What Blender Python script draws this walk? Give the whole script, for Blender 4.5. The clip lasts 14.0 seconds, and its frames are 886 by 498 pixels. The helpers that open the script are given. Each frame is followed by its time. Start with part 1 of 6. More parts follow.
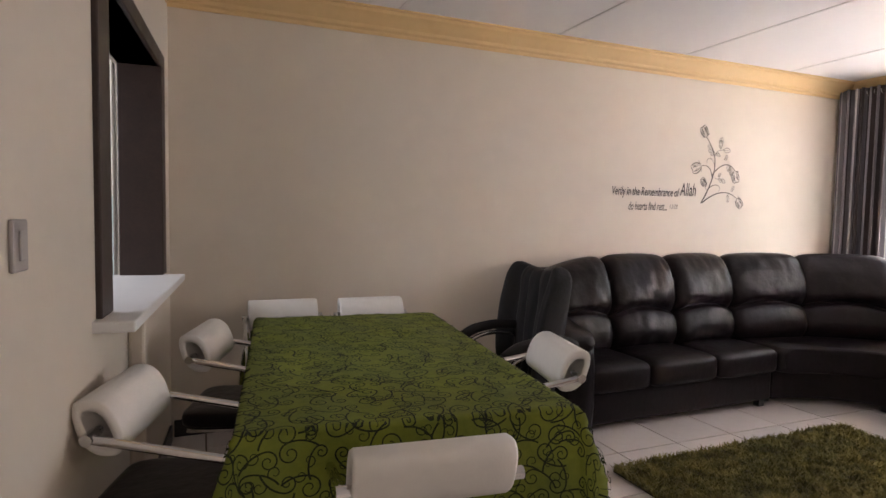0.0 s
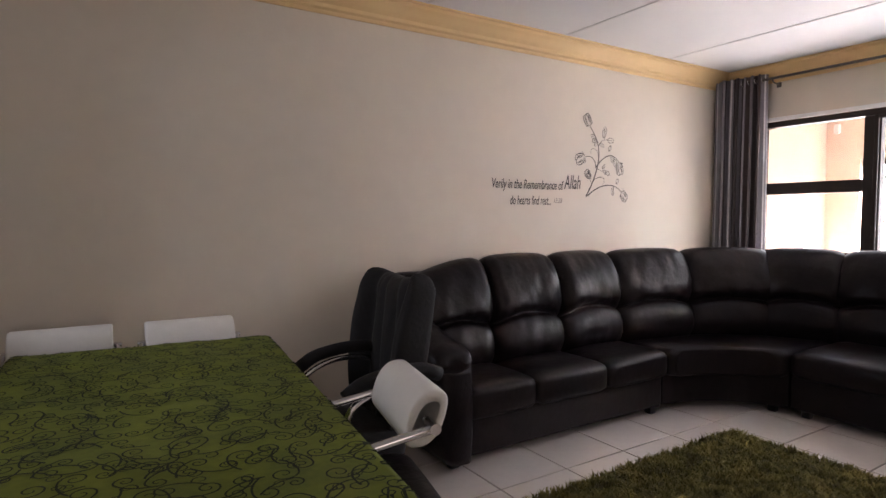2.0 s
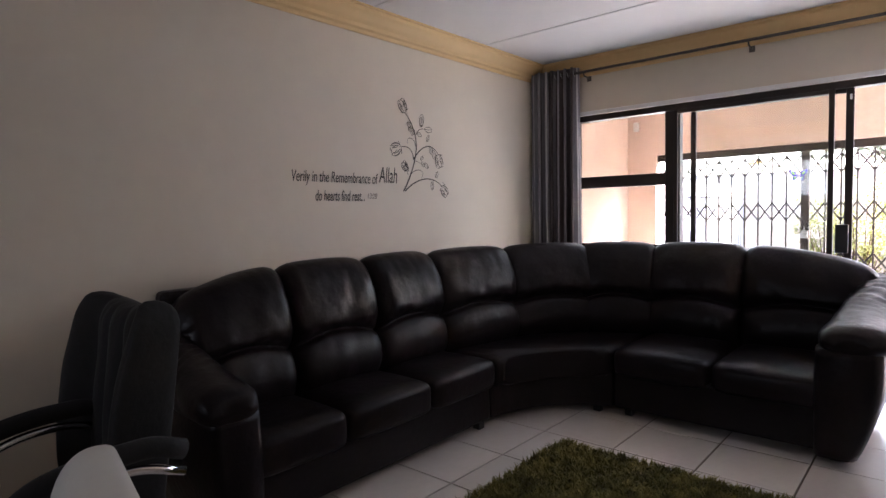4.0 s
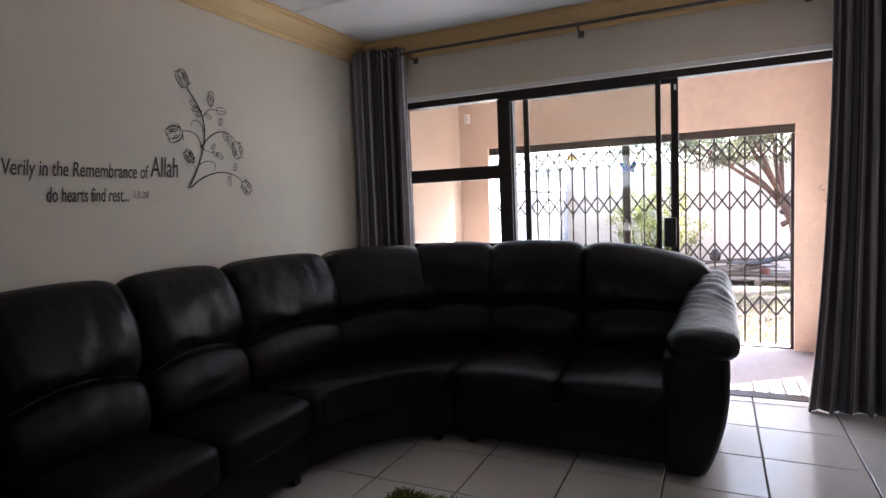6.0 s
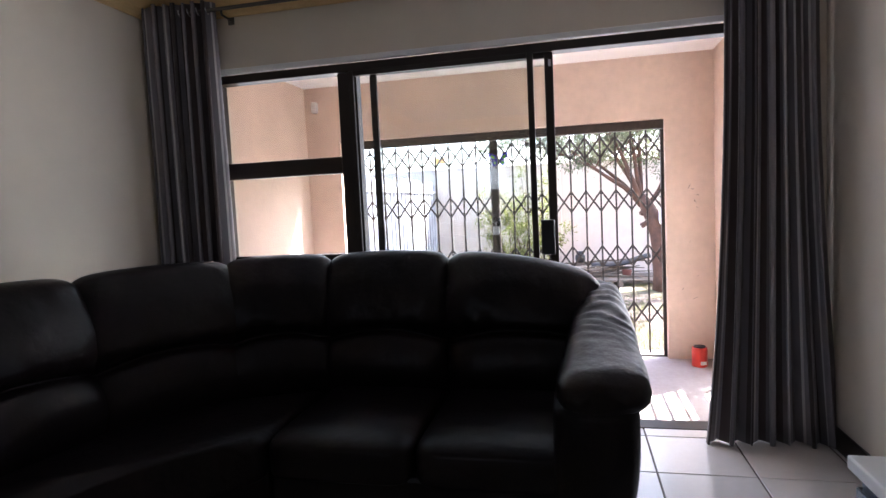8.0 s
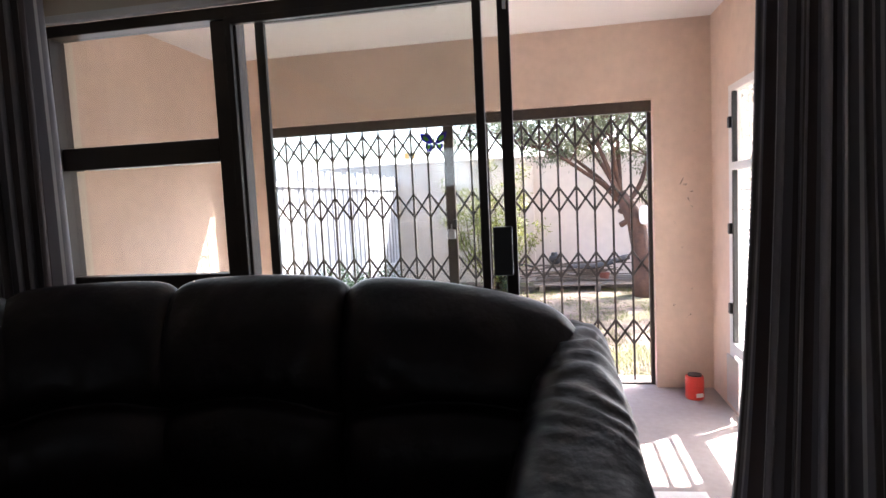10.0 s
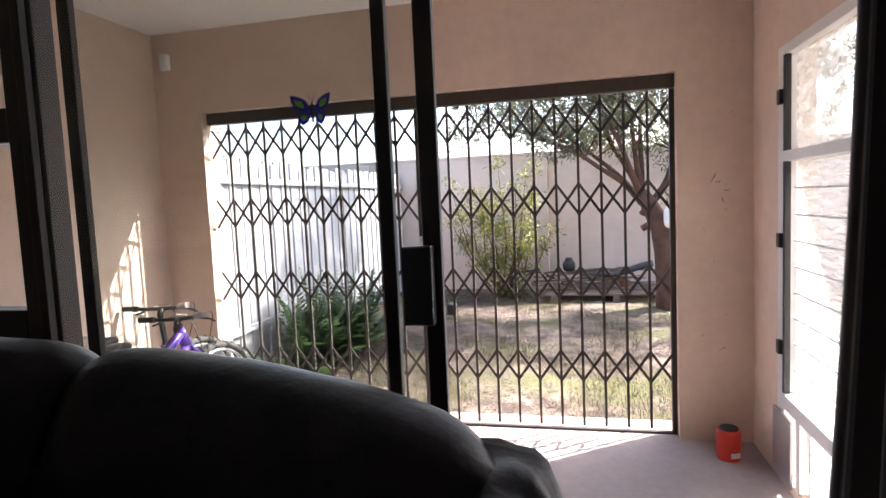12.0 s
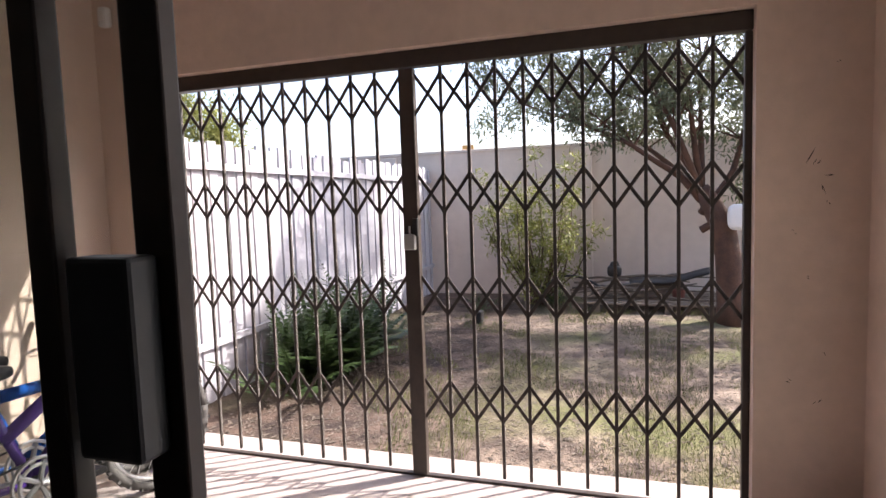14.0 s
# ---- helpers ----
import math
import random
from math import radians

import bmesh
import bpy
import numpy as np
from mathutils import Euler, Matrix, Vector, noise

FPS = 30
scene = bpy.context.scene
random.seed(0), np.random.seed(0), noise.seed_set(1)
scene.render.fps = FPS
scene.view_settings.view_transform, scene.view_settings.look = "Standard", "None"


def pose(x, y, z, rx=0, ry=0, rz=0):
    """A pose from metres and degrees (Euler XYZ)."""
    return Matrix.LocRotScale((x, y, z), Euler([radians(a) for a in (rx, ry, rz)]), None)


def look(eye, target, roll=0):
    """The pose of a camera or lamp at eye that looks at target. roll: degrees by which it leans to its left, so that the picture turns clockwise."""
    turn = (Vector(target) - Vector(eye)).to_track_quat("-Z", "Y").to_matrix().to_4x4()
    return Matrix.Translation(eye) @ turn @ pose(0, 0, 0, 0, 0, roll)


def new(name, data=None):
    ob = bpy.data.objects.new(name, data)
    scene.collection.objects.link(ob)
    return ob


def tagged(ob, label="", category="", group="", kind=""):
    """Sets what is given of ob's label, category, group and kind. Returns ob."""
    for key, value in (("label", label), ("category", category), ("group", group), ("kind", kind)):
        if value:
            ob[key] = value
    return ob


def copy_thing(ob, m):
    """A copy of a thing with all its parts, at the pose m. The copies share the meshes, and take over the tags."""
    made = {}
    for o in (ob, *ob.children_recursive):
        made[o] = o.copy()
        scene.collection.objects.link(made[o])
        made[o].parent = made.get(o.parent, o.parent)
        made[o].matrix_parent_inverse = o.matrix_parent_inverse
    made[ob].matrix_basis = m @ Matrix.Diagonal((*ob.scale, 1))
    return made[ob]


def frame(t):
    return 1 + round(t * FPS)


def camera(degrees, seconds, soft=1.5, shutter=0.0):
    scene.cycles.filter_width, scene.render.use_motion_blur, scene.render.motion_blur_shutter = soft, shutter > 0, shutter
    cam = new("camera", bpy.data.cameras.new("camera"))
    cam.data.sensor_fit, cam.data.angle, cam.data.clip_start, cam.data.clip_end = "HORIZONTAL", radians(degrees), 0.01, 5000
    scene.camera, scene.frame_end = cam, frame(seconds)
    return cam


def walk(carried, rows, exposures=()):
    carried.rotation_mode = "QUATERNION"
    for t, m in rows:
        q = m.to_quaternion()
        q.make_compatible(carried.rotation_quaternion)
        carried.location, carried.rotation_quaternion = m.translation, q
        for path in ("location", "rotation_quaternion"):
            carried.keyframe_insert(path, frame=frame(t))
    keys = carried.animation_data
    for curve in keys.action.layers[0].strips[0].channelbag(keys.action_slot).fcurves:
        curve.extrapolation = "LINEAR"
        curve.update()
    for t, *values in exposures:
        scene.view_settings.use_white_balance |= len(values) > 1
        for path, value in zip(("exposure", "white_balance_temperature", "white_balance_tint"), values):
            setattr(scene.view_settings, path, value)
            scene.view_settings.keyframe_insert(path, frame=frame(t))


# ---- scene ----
cam = camera(74.6, 14.0, 1.5)
ROWS = [
    (0, -0.225, -0.151, 1.327, -22.54, -3.24, -0.94),
    (0.5, -0.131, -0.040, 1.325, -24.27, -3.07, -0.65),
    (1, -0.020, 0.064, 1.320, -26.34, -3.06, -0.44),
    (1.5, 0.111, 0.171, 1.313, -29.13, -3.01, -0.08),
    (2, 0.253, 0.287, 1.307, -32.46, -3.08, 0.05),
    (2.5, 0.385, 0.397, 1.302, -36.47, -3.04, 0.28),
    (3, 0.503, 0.492, 1.291, -40.69, -2.94, 0.82),
    (3.5, 0.617, 0.575, 1.295, -44.92, -3.11, 1.00),
    (6, 1.337, 0.918, 1.318, -64.87, -4.22, 2.27),
    (6.5, 1.538, 0.984, 1.315, -68.65, -4.29, 2.49),
    (7, 1.744, 1.030, 1.311, -71.55, -4.38, 2.58),
    (7.5, 1.969, 1.057, 1.297, -74.36, -4.36, 2.60),
    (8, 2.215, 1.061, 1.288, -77.46, -4.30, 2.73),
    (10.5, 3.446, 0.991, 1.300, -79.76, -4.78, 2.76),
    (11, 3.683, 0.955, 1.304, -79.51, -4.77, 2.69),
    (11.5, 3.920, 0.891, 1.298, -78.72, -4.72, 2.56),
    (12, 4.158, 0.820, 1.288, -77.20, -4.77, 2.57),
    (12.5, 4.392, 0.774, 1.264, -75.90, -4.68, 2.38),
    (13, 4.635, 0.738, 1.259, -74.70, -4.98, 2.17),
    (13.5, 4.879, 0.717, 1.238, -73.56, -4.83, 1.94),
    (14, 5.099, 0.732, 1.221, -72.22, -4.70, 1.92),
]
walk(cam, [(t, pose(x, y, z, 90 + pitch, roll, yaw)) for t, x, y, z, yaw, pitch, roll in ROWS],
     exposures=[(0, 6.0, 6750, 24), (1.5, 5.75, 6550, 24), (3, 5.3, 6350, 25), (3.5, 5.05, 6250, 24), (6, 4.25, 5950, 17), (8, 4.05, 5900, 17), (10.5, 3.3, 6200, 16),
                (12, 2.65, 6300, 17), (13, 2.17, 6350, 17), (14, 1.88, 6400, 17)])

# ---------------------------------------------------------------- world, sun, lamps
SUN_TO = Vector((0.59, -0.81, 0.93)).normalized()
world = bpy.data.worlds.new("world")
scene.world = world
world.use_nodes = True
wn = world.node_tree
sky = wn.nodes.new("ShaderNodeTexSky")
sky.sky_type = "NISHITA"
sky.sun_disc = False
sky.sun_elevation = math.asin(SUN_TO.z)
sky.sun_rotation = math.atan2(SUN_TO.x, SUN_TO.y)
sky.dust_density = 3.0
wn.nodes["Background"].inputs[1].default_value = 0.14
wn.links.new(sky.outputs[0], wn.nodes["Background"].inputs[0])

sun_data = bpy.data.lights.new("sun", "SUN")
sun_data.energy = 3.6
sun_data.angle = radians(0.53)
sun_data.color = (1.0, 0.94, 0.85)
sun = new("sun", sun_data)
sun.matrix_world = look((0, 0, 30), Vector((0, 0, 30)) - SUN_TO)


def area_lamp(name, at, target, w, h, power, colour):
    d = bpy.data.lights.new(name, "AREA")
    d.shape, d.size, d.size_y, d.energy, d.color = "RECTANGLE", w, h, power, colour
    ob = new(name, d)
    ob.matrix_world = look(at, target)
    return ob


area_lamp("door_daylight", (5.66, 1.68, 1.12), (0, 1.68, 1.0), 2.9, 2.0, 1.9, (0.86, 0.93, 1.0))
area_lamp("kitchen_daylight", (-2.3, 2.7, 1.9), (-1.3, 3.5, 1.2), 0.8, 0.8, 0.6, (0.86, 0.94, 1.0))
# added fill from the unseen passage, no window stands there
area_lamp("passage_fill", (0.6, -2.5, 1.5), (1.2, 1.0, 1.0), 1.4, 1.6, 0.2, (1.0, 0.92, 0.82))

# ---------------------------------------------------------------- materials


def material(name, colour, rough=0.6, metal=0.0, var=0.12, scale=6.0, bump=0.0, bump_scale=60.0, spec=0.5,
             colour2=None, coat=0.0, sheen=0.0, per_piece=0.0):
    """Base colour varied by coarse and fine noise, with a fine bump."""
    m = bpy.data.materials.new(name)
    m.use_nodes = True
    nt = m.node_tree
    b = nt.nodes["Principled BSDF"]
    tc = nt.nodes.new("ShaderNodeTexCoord")
    n1 = nt.nodes.new("ShaderNodeTexNoise")
    n1.inputs["Scale"].default_value, n1.inputs["Detail"].default_value = scale, 6
    n2 = nt.nodes.new("ShaderNodeTexNoise")
    n2.inputs["Scale"].default_value, n2.inputs["Detail"].default_value = scale * 9, 4
    nt.links.new(tc.outputs["Object"], n1.inputs["Vector"])
    nt.links.new(tc.outputs["Object"], n2.inputs["Vector"])
    add = nt.nodes.new("ShaderNodeMath")
    add.operation = "MULTIPLY_ADD"
    add.inputs[1].default_value = 0.65
    nt.links.new(n1.outputs["Fac"], add.inputs[0])
    half = nt.nodes.new("ShaderNodeMath")
    half.operation = "MULTIPLY"
    half.inputs[1].default_value = 0.35
    nt.links.new(n2.outputs["Fac"], half.inputs[0])
    nt.links.new(half.outputs[0], add.inputs[2])
    ramp = nt.nodes.new("ShaderNodeValToRGB")
    lo = [c * (1 - var) for c in colour]
    hi = [min(1, c * (1 + var)) for c in (colour2 or colour)]
    ramp.color_ramp.elements[0].position, ramp.color_ramp.elements[1].position = 0.32, 0.68
    ramp.color_ramp.elements[0].color = (*lo, 1)
    ramp.color_ramp.elements[1].color = (*hi, 1)
    nt.links.new(add.outputs[0], ramp.inputs[0])
    out = ramp.outputs[0]
    if per_piece:
        info = nt.nodes.new("ShaderNodeObjectInfo")
        hsv = nt.nodes.new("ShaderNodeHueSaturation")
        mr = nt.nodes.new("ShaderNodeMapRange")
        mr.inputs[3].default_value, mr.inputs[4].default_value = 1 - per_piece, 1 + per_piece
        nt.links.new(info.outputs["Random"], mr.inputs[0])
        nt.links.new(mr.outputs[0], hsv.inputs["Value"])
        nt.links.new(out, hsv.inputs["Color"])
        out = hsv.outputs[0]
    nt.links.new(out, b.inputs["Base Color"])
    rr = nt.nodes.new("ShaderNodeMapRange")
    rr.inputs[3].default_value, rr.inputs[4].default_value = max(0.02, rough * 0.8), min(1, rough * 1.2)
    nt.links.new(n1.outputs["Fac"], rr.inputs[0])
    nt.links.new(rr.outputs[0], b.inputs["Roughness"])
    b.inputs["Metallic"].default_value = metal
    b.inputs["Specular IOR Level"].default_value = spec
    b.inputs["Coat Weight"].default_value = coat
    b.inputs["Sheen Weight"].default_value = sheen
    if bump:
        n3 = nt.nodes.new("ShaderNodeTexNoise")
        n3.inputs["Scale"].default_value, n3.inputs["Detail"].default_value = bump_scale, 5
        nt.links.new(tc.outputs["Object"], n3.inputs["Vector"])
        bp = nt.nodes.new("ShaderNodeBump")
        bp.inputs["Strength"].default_value, bp.inputs["Distance"].default_value = bump, 0.01
        nt.links.new(n3.outputs["Fac"], bp.inputs["Height"])
        nt.links.new(bp.outputs[0], b.inputs["Normal"])
    return m


M_WALL = material("cream_wall_paint", (0.66, 0.585, 0.485), 0.55, var=0.03, scale=1.2, bump=0.06, bump_scale=45)
M_PATIO = material("patio_plaster", (0.67, 0.528, 0.435), 0.85, var=0.11, scale=1.6, bump=0.25, bump_scale=24)
M_CEIL = material("ceiling_board_white", (0.74, 0.73, 0.72), 0.8, var=0.02, scale=2, bump=0.05, bump_scale=70)
M_JOINT = material("ceiling_strip_grey", (0.68, 0.67, 0.66), 0.7, var=0.05)
M_CORNICE = material("cornice_ochre_paint", (0.72, 0.50, 0.24), 0.5, var=0.05, scale=2, bump=0.05)
M_TILE = material("floor_tile_glaze", (0.70, 0.65, 0.61), 0.16, var=0.05, scale=3, bump=0.03, bump_scale=20, per_piece=0.03)
M_GROUT = material("grout_brown", (0.13, 0.10, 0.08), 0.9, var=0.2, scale=8)
M_LEATHER = material("dark_brown_leather", (0.0105, 0.0070, 0.0078), 0.36, var=0.25, scale=5, bump=0.28, bump_scale=26, spec=0.18)
M_BLACK = material("black_plastic", (0.015, 0.015, 0.016), 0.45, var=0.2)
M_CHROME = material("chrome", (0.75, 0.75, 0.76), 0.12, metal=1.0, var=0.05)
M_WHITE_LEATHER = material("white_leather", (0.74, 0.72, 0.68), 0.42, var=0.04, scale=4, bump=0.08, bump_scale=120)
M_BROWN_FRAME = material("bronze_aluminium", (0.030, 0.019, 0.014), 0.38, metal=0.3, var=0.2)
M_DARKWOOD = material("dark_stained_wood", (0.030, 0.016, 0.011), 0.48, var=0.3, scale=9, bump=0.08)
M_WHITE = material("white_paint", (0.76, 0.76, 0.75), 0.4, var=0.04, scale=3, bump=0.04)
M_SWITCH = material("grey_switch_plate", (0.36, 0.33, 0.31), 0.4, var=0.05)
M_CLOTH = material("green_tablecloth", (0.125, 0.162, 0.012), 0.75, var=0.16, scale=5, bump=0.1, bump_scale=300, colour2=(0.175, 0.208, 0.016))
M_SCROLL = material("black_flock_scroll", (0.016, 0.025, 0.004), 0.9, var=0.3)
M_VELVET = material("charcoal_velvet", (0.0075, 0.0065, 0.0070), 0.85, var=0.5, scale=7, bump=0.25, bump_scale=60, sheen=0.02)
M_PILE = material("green_shag_pile", (0.085, 0.080, 0.015), 0.85, var=0.45, scale=11, colour2=(0.20, 0.175, 0.045))
M_PILE_DARK = material("rug_backing", (0.05, 0.05, 0.016), 0.95, var=0.3)
M_DECAL = material("brown_vinyl_decal", (0.035, 0.024, 0.020), 0.5, var=0.1)
M_DECAL_GREY = material("grey_vinyl_decal", (0.24, 0.20, 0.17), 0.5, var=0.1)
M_STEEL = material("brown_painted_steel", (0.045, 0.033, 0.026), 0.5, var=0.25, scale=20, bump=0.1)
# pale steel for the bars' sides: sunlight put into the colour
M_STEEL_LIT = material("sunlit_steel_side", (0.34, 0.31, 0.28), 0.4, metal=0.2, var=0.35, scale=14)
M_CONCRETE = material("patio_concrete", (0.36, 0.31, 0.29), 0.75, var=0.14, scale=2.5, bump=0.15, bump_scale=40)
M_FENCE = material("whitewashed_fence", (0.40, 0.39, 0.42), 0.8, var=0.14, scale=3, bump=0.12, per_piece=0.06)
M_BACKWALL = material("garden_wall_plaster", (0.60, 0.505, 0.43), 0.9, var=0.10, scale=0.8, bump=0.2, bump_scale=14)
M_BARK = material("red_brown_bark", (0.075, 0.038, 0.025), 0.9, var=0.45, scale=7, bump=0.6, bump_scale=24)
M_LEAF = material("grey_green_leaves", (0.066, 0.086, 0.054), 0.5, var=0.4, scale=2.5, colour2=(0.145, 0.155, 0.080))
M_LEAF_YELLOW = material("yellow_green_leaves", (0.20, 0.21, 0.055), 0.6, var=0.4, scale=4)
M_STRAP = material("dark_fern_leaves", (0.040, 0.070, 0.020), 0.45, var=0.35, scale=5)
M_OLDWOOD = material("weathered_wood", (0.13, 0.105, 0.082), 0.85, var=0.35, scale=8, bump=0.3)
M_RED = material("red_plastic", (0.55, 0.03, 0.015), 0.4, var=0.1)
M_PURPLE = material("purple_paint", (0.13, 0.06, 0.36), 0.25, var=0.1, coat=0.5)
M_BLUE = material("blue_paint", (0.02, 0.12, 0.50), 0.25, var=0.1, coat=0.5)
M_RUBBER = material("dusty_tyre_rubber", (0.075, 0.070, 0.066), 0.8, var=0.3, bump=0.3, bump_scale=90)
M_ALLOY = material("dull_alloy", (0.55, 0.55, 0.56), 0.35, metal=0.9, var=0.1)
M_ORANGE = material("orange_sign", (0.62, 0.33, 0.10), 0.6)
M_ROD = material("dark_brushed_steel", (0.13, 0.115, 0.105), 0.35, metal=0.7, var=0.15)
M_PURPLE_WING = material("violet_wing", (0.055, 0.028, 0.50), 0.5, var=0.2)
M_GREEN_WING = material("green_wing", (0.26, 0.62, 0.05), 0.5, var=0.2)
for wing in (M_PURPLE_WING, M_GREEN_WING):
    wt = wing.node_tree
    tl = wt.nodes.new("ShaderNodeBsdfTransparent")
    mx = wt.nodes.new("ShaderNodeMixShader")
    mx.inputs[0].default_value = 0.35
    pb = wt.nodes["Principled BSDF"]
    wt.links.new(pb.inputs["Base Color"].links[0].from_socket, tl.inputs[0])
    wt.links.new(pb.outputs[0], mx.inputs[1])
    wt.links.new(tl.outputs[0], mx.inputs[2])
    wt.links.new(mx.outputs[0], wt.nodes["Material Output"].inputs[0])
for leafy in (M_LEAF, M_LEAF_YELLOW, M_STRAP):  # light shines through thin leaves
    lt = leafy.node_tree
    lb = lt.nodes["Principled BSDF"]
    through_leaf = lt.nodes.new("ShaderNodeBsdfTranslucent")
    lt.links.new(lb.inputs["Base Color"].links[0].from_socket, through_leaf.inputs[0])
    lmix = lt.nodes.new("ShaderNodeMixShader")
    lmix.inputs[0].default_value = 0.4
    lt.links.new(lb.outputs[0], lmix.inputs[1])
    lt.links.new(through_leaf.outputs[0], lmix.inputs[2])
    lt.links.new(lmix.outputs[0], lt.nodes["Material Output"].inputs[0])
M_SPLASH = material("pale_blue_panel", (0.52, 0.63, 0.68), 0.3, var=0.03)
M_BUCKET = material("dull_maroon_plastic", (0.14, 0.045, 0.03), 0.6, var=0.2)
M_GRASS = material("grass_blade", (0.055, 0.105, 0.022), 0.7, var=0.4, scale=3, colour2=(0.16, 0.16, 0.055))
M_GLOSS_DARK = material("gloss_navy_panel", (0.012, 0.014, 0.024), 0.22, var=0.1)
M_CARD = material("white_sack", (0.75, 0.74, 0.72), 0.7, var=0.08, bump=0.2, bump_scale=14)
M_SKIRT = material("black_skirting", (0.020, 0.015, 0.013), 0.3, var=0.2)


def glass_material(name, tint=(1, 1, 1), rough=0.0):
    m = bpy.data.materials.new(name)
    m.use_nodes = True
    nt = m.node_tree
    tr = nt.nodes.new("ShaderNodeBsdfTransparent")
    tr.inputs[0].default_value = (*tint, 1)
    gl = nt.nodes.new("ShaderNodeBsdfGlossy")
    gl.inputs["Roughness"].default_value = rough
    mix = nt.nodes.new("ShaderNodeMixShader")
    lw = nt.nodes.new("ShaderNodeLayerWeight")
    lw.inputs[0].default_value = 0.5
    pw = nt.nodes.new("ShaderNodeMath")
    pw.operation = "POWER"
    pw.inputs[1].default_value = 4.0
    nt.links.new(lw.outputs["Facing"], pw.inputs[0])
    ma = nt.nodes.new("ShaderNodeMath")
    ma.operation = "MULTIPLY_ADD"
    ma.inputs[1].default_value, ma.inputs[2].default_value = 0.8, 0.03
    nt.links.new(pw.outputs[0], ma.inputs[0])
    nt.links.new(ma.outputs[0], mix.inputs[0])
    nt.links.new(tr.outputs[0], mix.inputs[1])
    nt.links.new(gl.outputs[0], mix.inputs[2])
    nt.links.new(mix.outputs[0], nt.nodes["Material Output"].inputs[0])
    return m


M_GLASS = glass_material("clear_glass", (0.93, 0.95, 0.94))
M_FROST = glass_material("dusty_glass", (0.86, 0.87, 0.86), 0.25)
# dust on the side door's panes scatters the sun that falls on them
ft = M_FROST.node_tree
dust = ft.nodes.new("ShaderNodeBsdfTranslucent")
dust.inputs[0].default_value = (0.84, 0.83, 0.80, 1)
dust_noise = ft.nodes.new("ShaderNodeTexNoise")
dust_noise.inputs["Scale"].default_value = 9
dust_map = ft.nodes.new("ShaderNodeMapRange")
dust_map.inputs[1].default_value, dust_map.inputs[2].default_value = 0.3, 0.7
dust_map.inputs[3].default_value, dust_map.inputs[4].default_value = 0.14, 0.36
ft.links.new(dust_noise.outputs["Fac"], dust_map.inputs[0])
dusty = ft.nodes.new("ShaderNodeMixShader")
ft.links.new(dust_map.outputs[0], dusty.inputs[0])
ft.links.new(ft.nodes["Material Output"].inputs[0].links[0].from_socket, dusty.inputs[1])
ft.links.new(dust.outputs[0], dusty.inputs[2])
ft.links.new(dusty.outputs[0], ft.nodes["Material Output"].inputs[0])


def curtain_material():
    """Vertical woven stripes of grey, charcoal and brown, along the cloth's own width."""
    m = bpy.data.materials.new("striped_curtain_cloth")
    m.use_nodes = True
    nt = m.node_tree
    b = nt.nodes["Principled BSDF"]
    uv = nt.nodes.new("ShaderNodeUVMap")
    uv.uv_map = "cloth"
    sep = nt.nodes.new("ShaderNodeSeparateXYZ")
    nt.links.new(uv.outputs[0], sep.inputs[0])
    fr = nt.nodes.new("ShaderNodeMath")
    fr.operation = "FRACT"
    sc = nt.nodes.new("ShaderNodeMath")
    sc.operation = "MULTIPLY"
    sc.inputs[1].default_value = 1 / 0.36
    nt.links.new(sep.outputs[0], sc.inputs[0])
    nt.links.new(sc.outputs[0], fr.inputs[0])
    ramp = nt.nodes.new("ShaderNodeValToRGB")
    ramp.color_ramp.interpolation = "CONSTANT"
    stops = [(0.0, (0.15, 0.135, 0.145)), (0.15, (0.042, 0.029, 0.028)), (0.28, (0.24, 0.22, 0.235)), (0.40, (0.58, 0.56, 0.55)),
             (0.43, (0.15, 0.135, 0.145)), (0.52, (0.065, 0.043, 0.040)), (0.68, (0.27, 0.25, 0.27)), (0.80, (0.55, 0.53, 0.53)),
             (0.83, (0.15, 0.135, 0.145)), (0.90, (0.046, 0.032, 0.032))]
    cr = ramp.color_ramp
    cr.elements[0].position, cr.elements[0].color = stops[0][0], (*stops[0][1], 1)
    cr.elements[1].position, cr.elements[1].color = stops[1][0], (*stops[1][1], 1)
    for p, c in stops[2:]:
        e = cr.elements.new(p)
        e.color = (*c, 1)
    nt.links.new(fr.outputs[0], ramp.inputs[0])
    nt.links.new(ramp.outputs[0], b.inputs["Base Color"])
    b.inputs["Roughness"].default_value = 0.6
    b.inputs["Sheen Weight"].default_value = 0.2
    n = nt.nodes.new("ShaderNodeTexNoise")
    n.inputs["Scale"].default_value = 400
    bp = nt.nodes.new("ShaderNodeBump")
    bp.inputs["Strength"].default_value, bp.inputs["Distance"].default_value = 0.15, 0.002
    nt.links.new(n.outputs["Fac"], bp.inputs["Height"])
    nt.links.new(bp.outputs[0], b.inputs["Normal"])
    return m


M_CURTAIN = curtain_material()


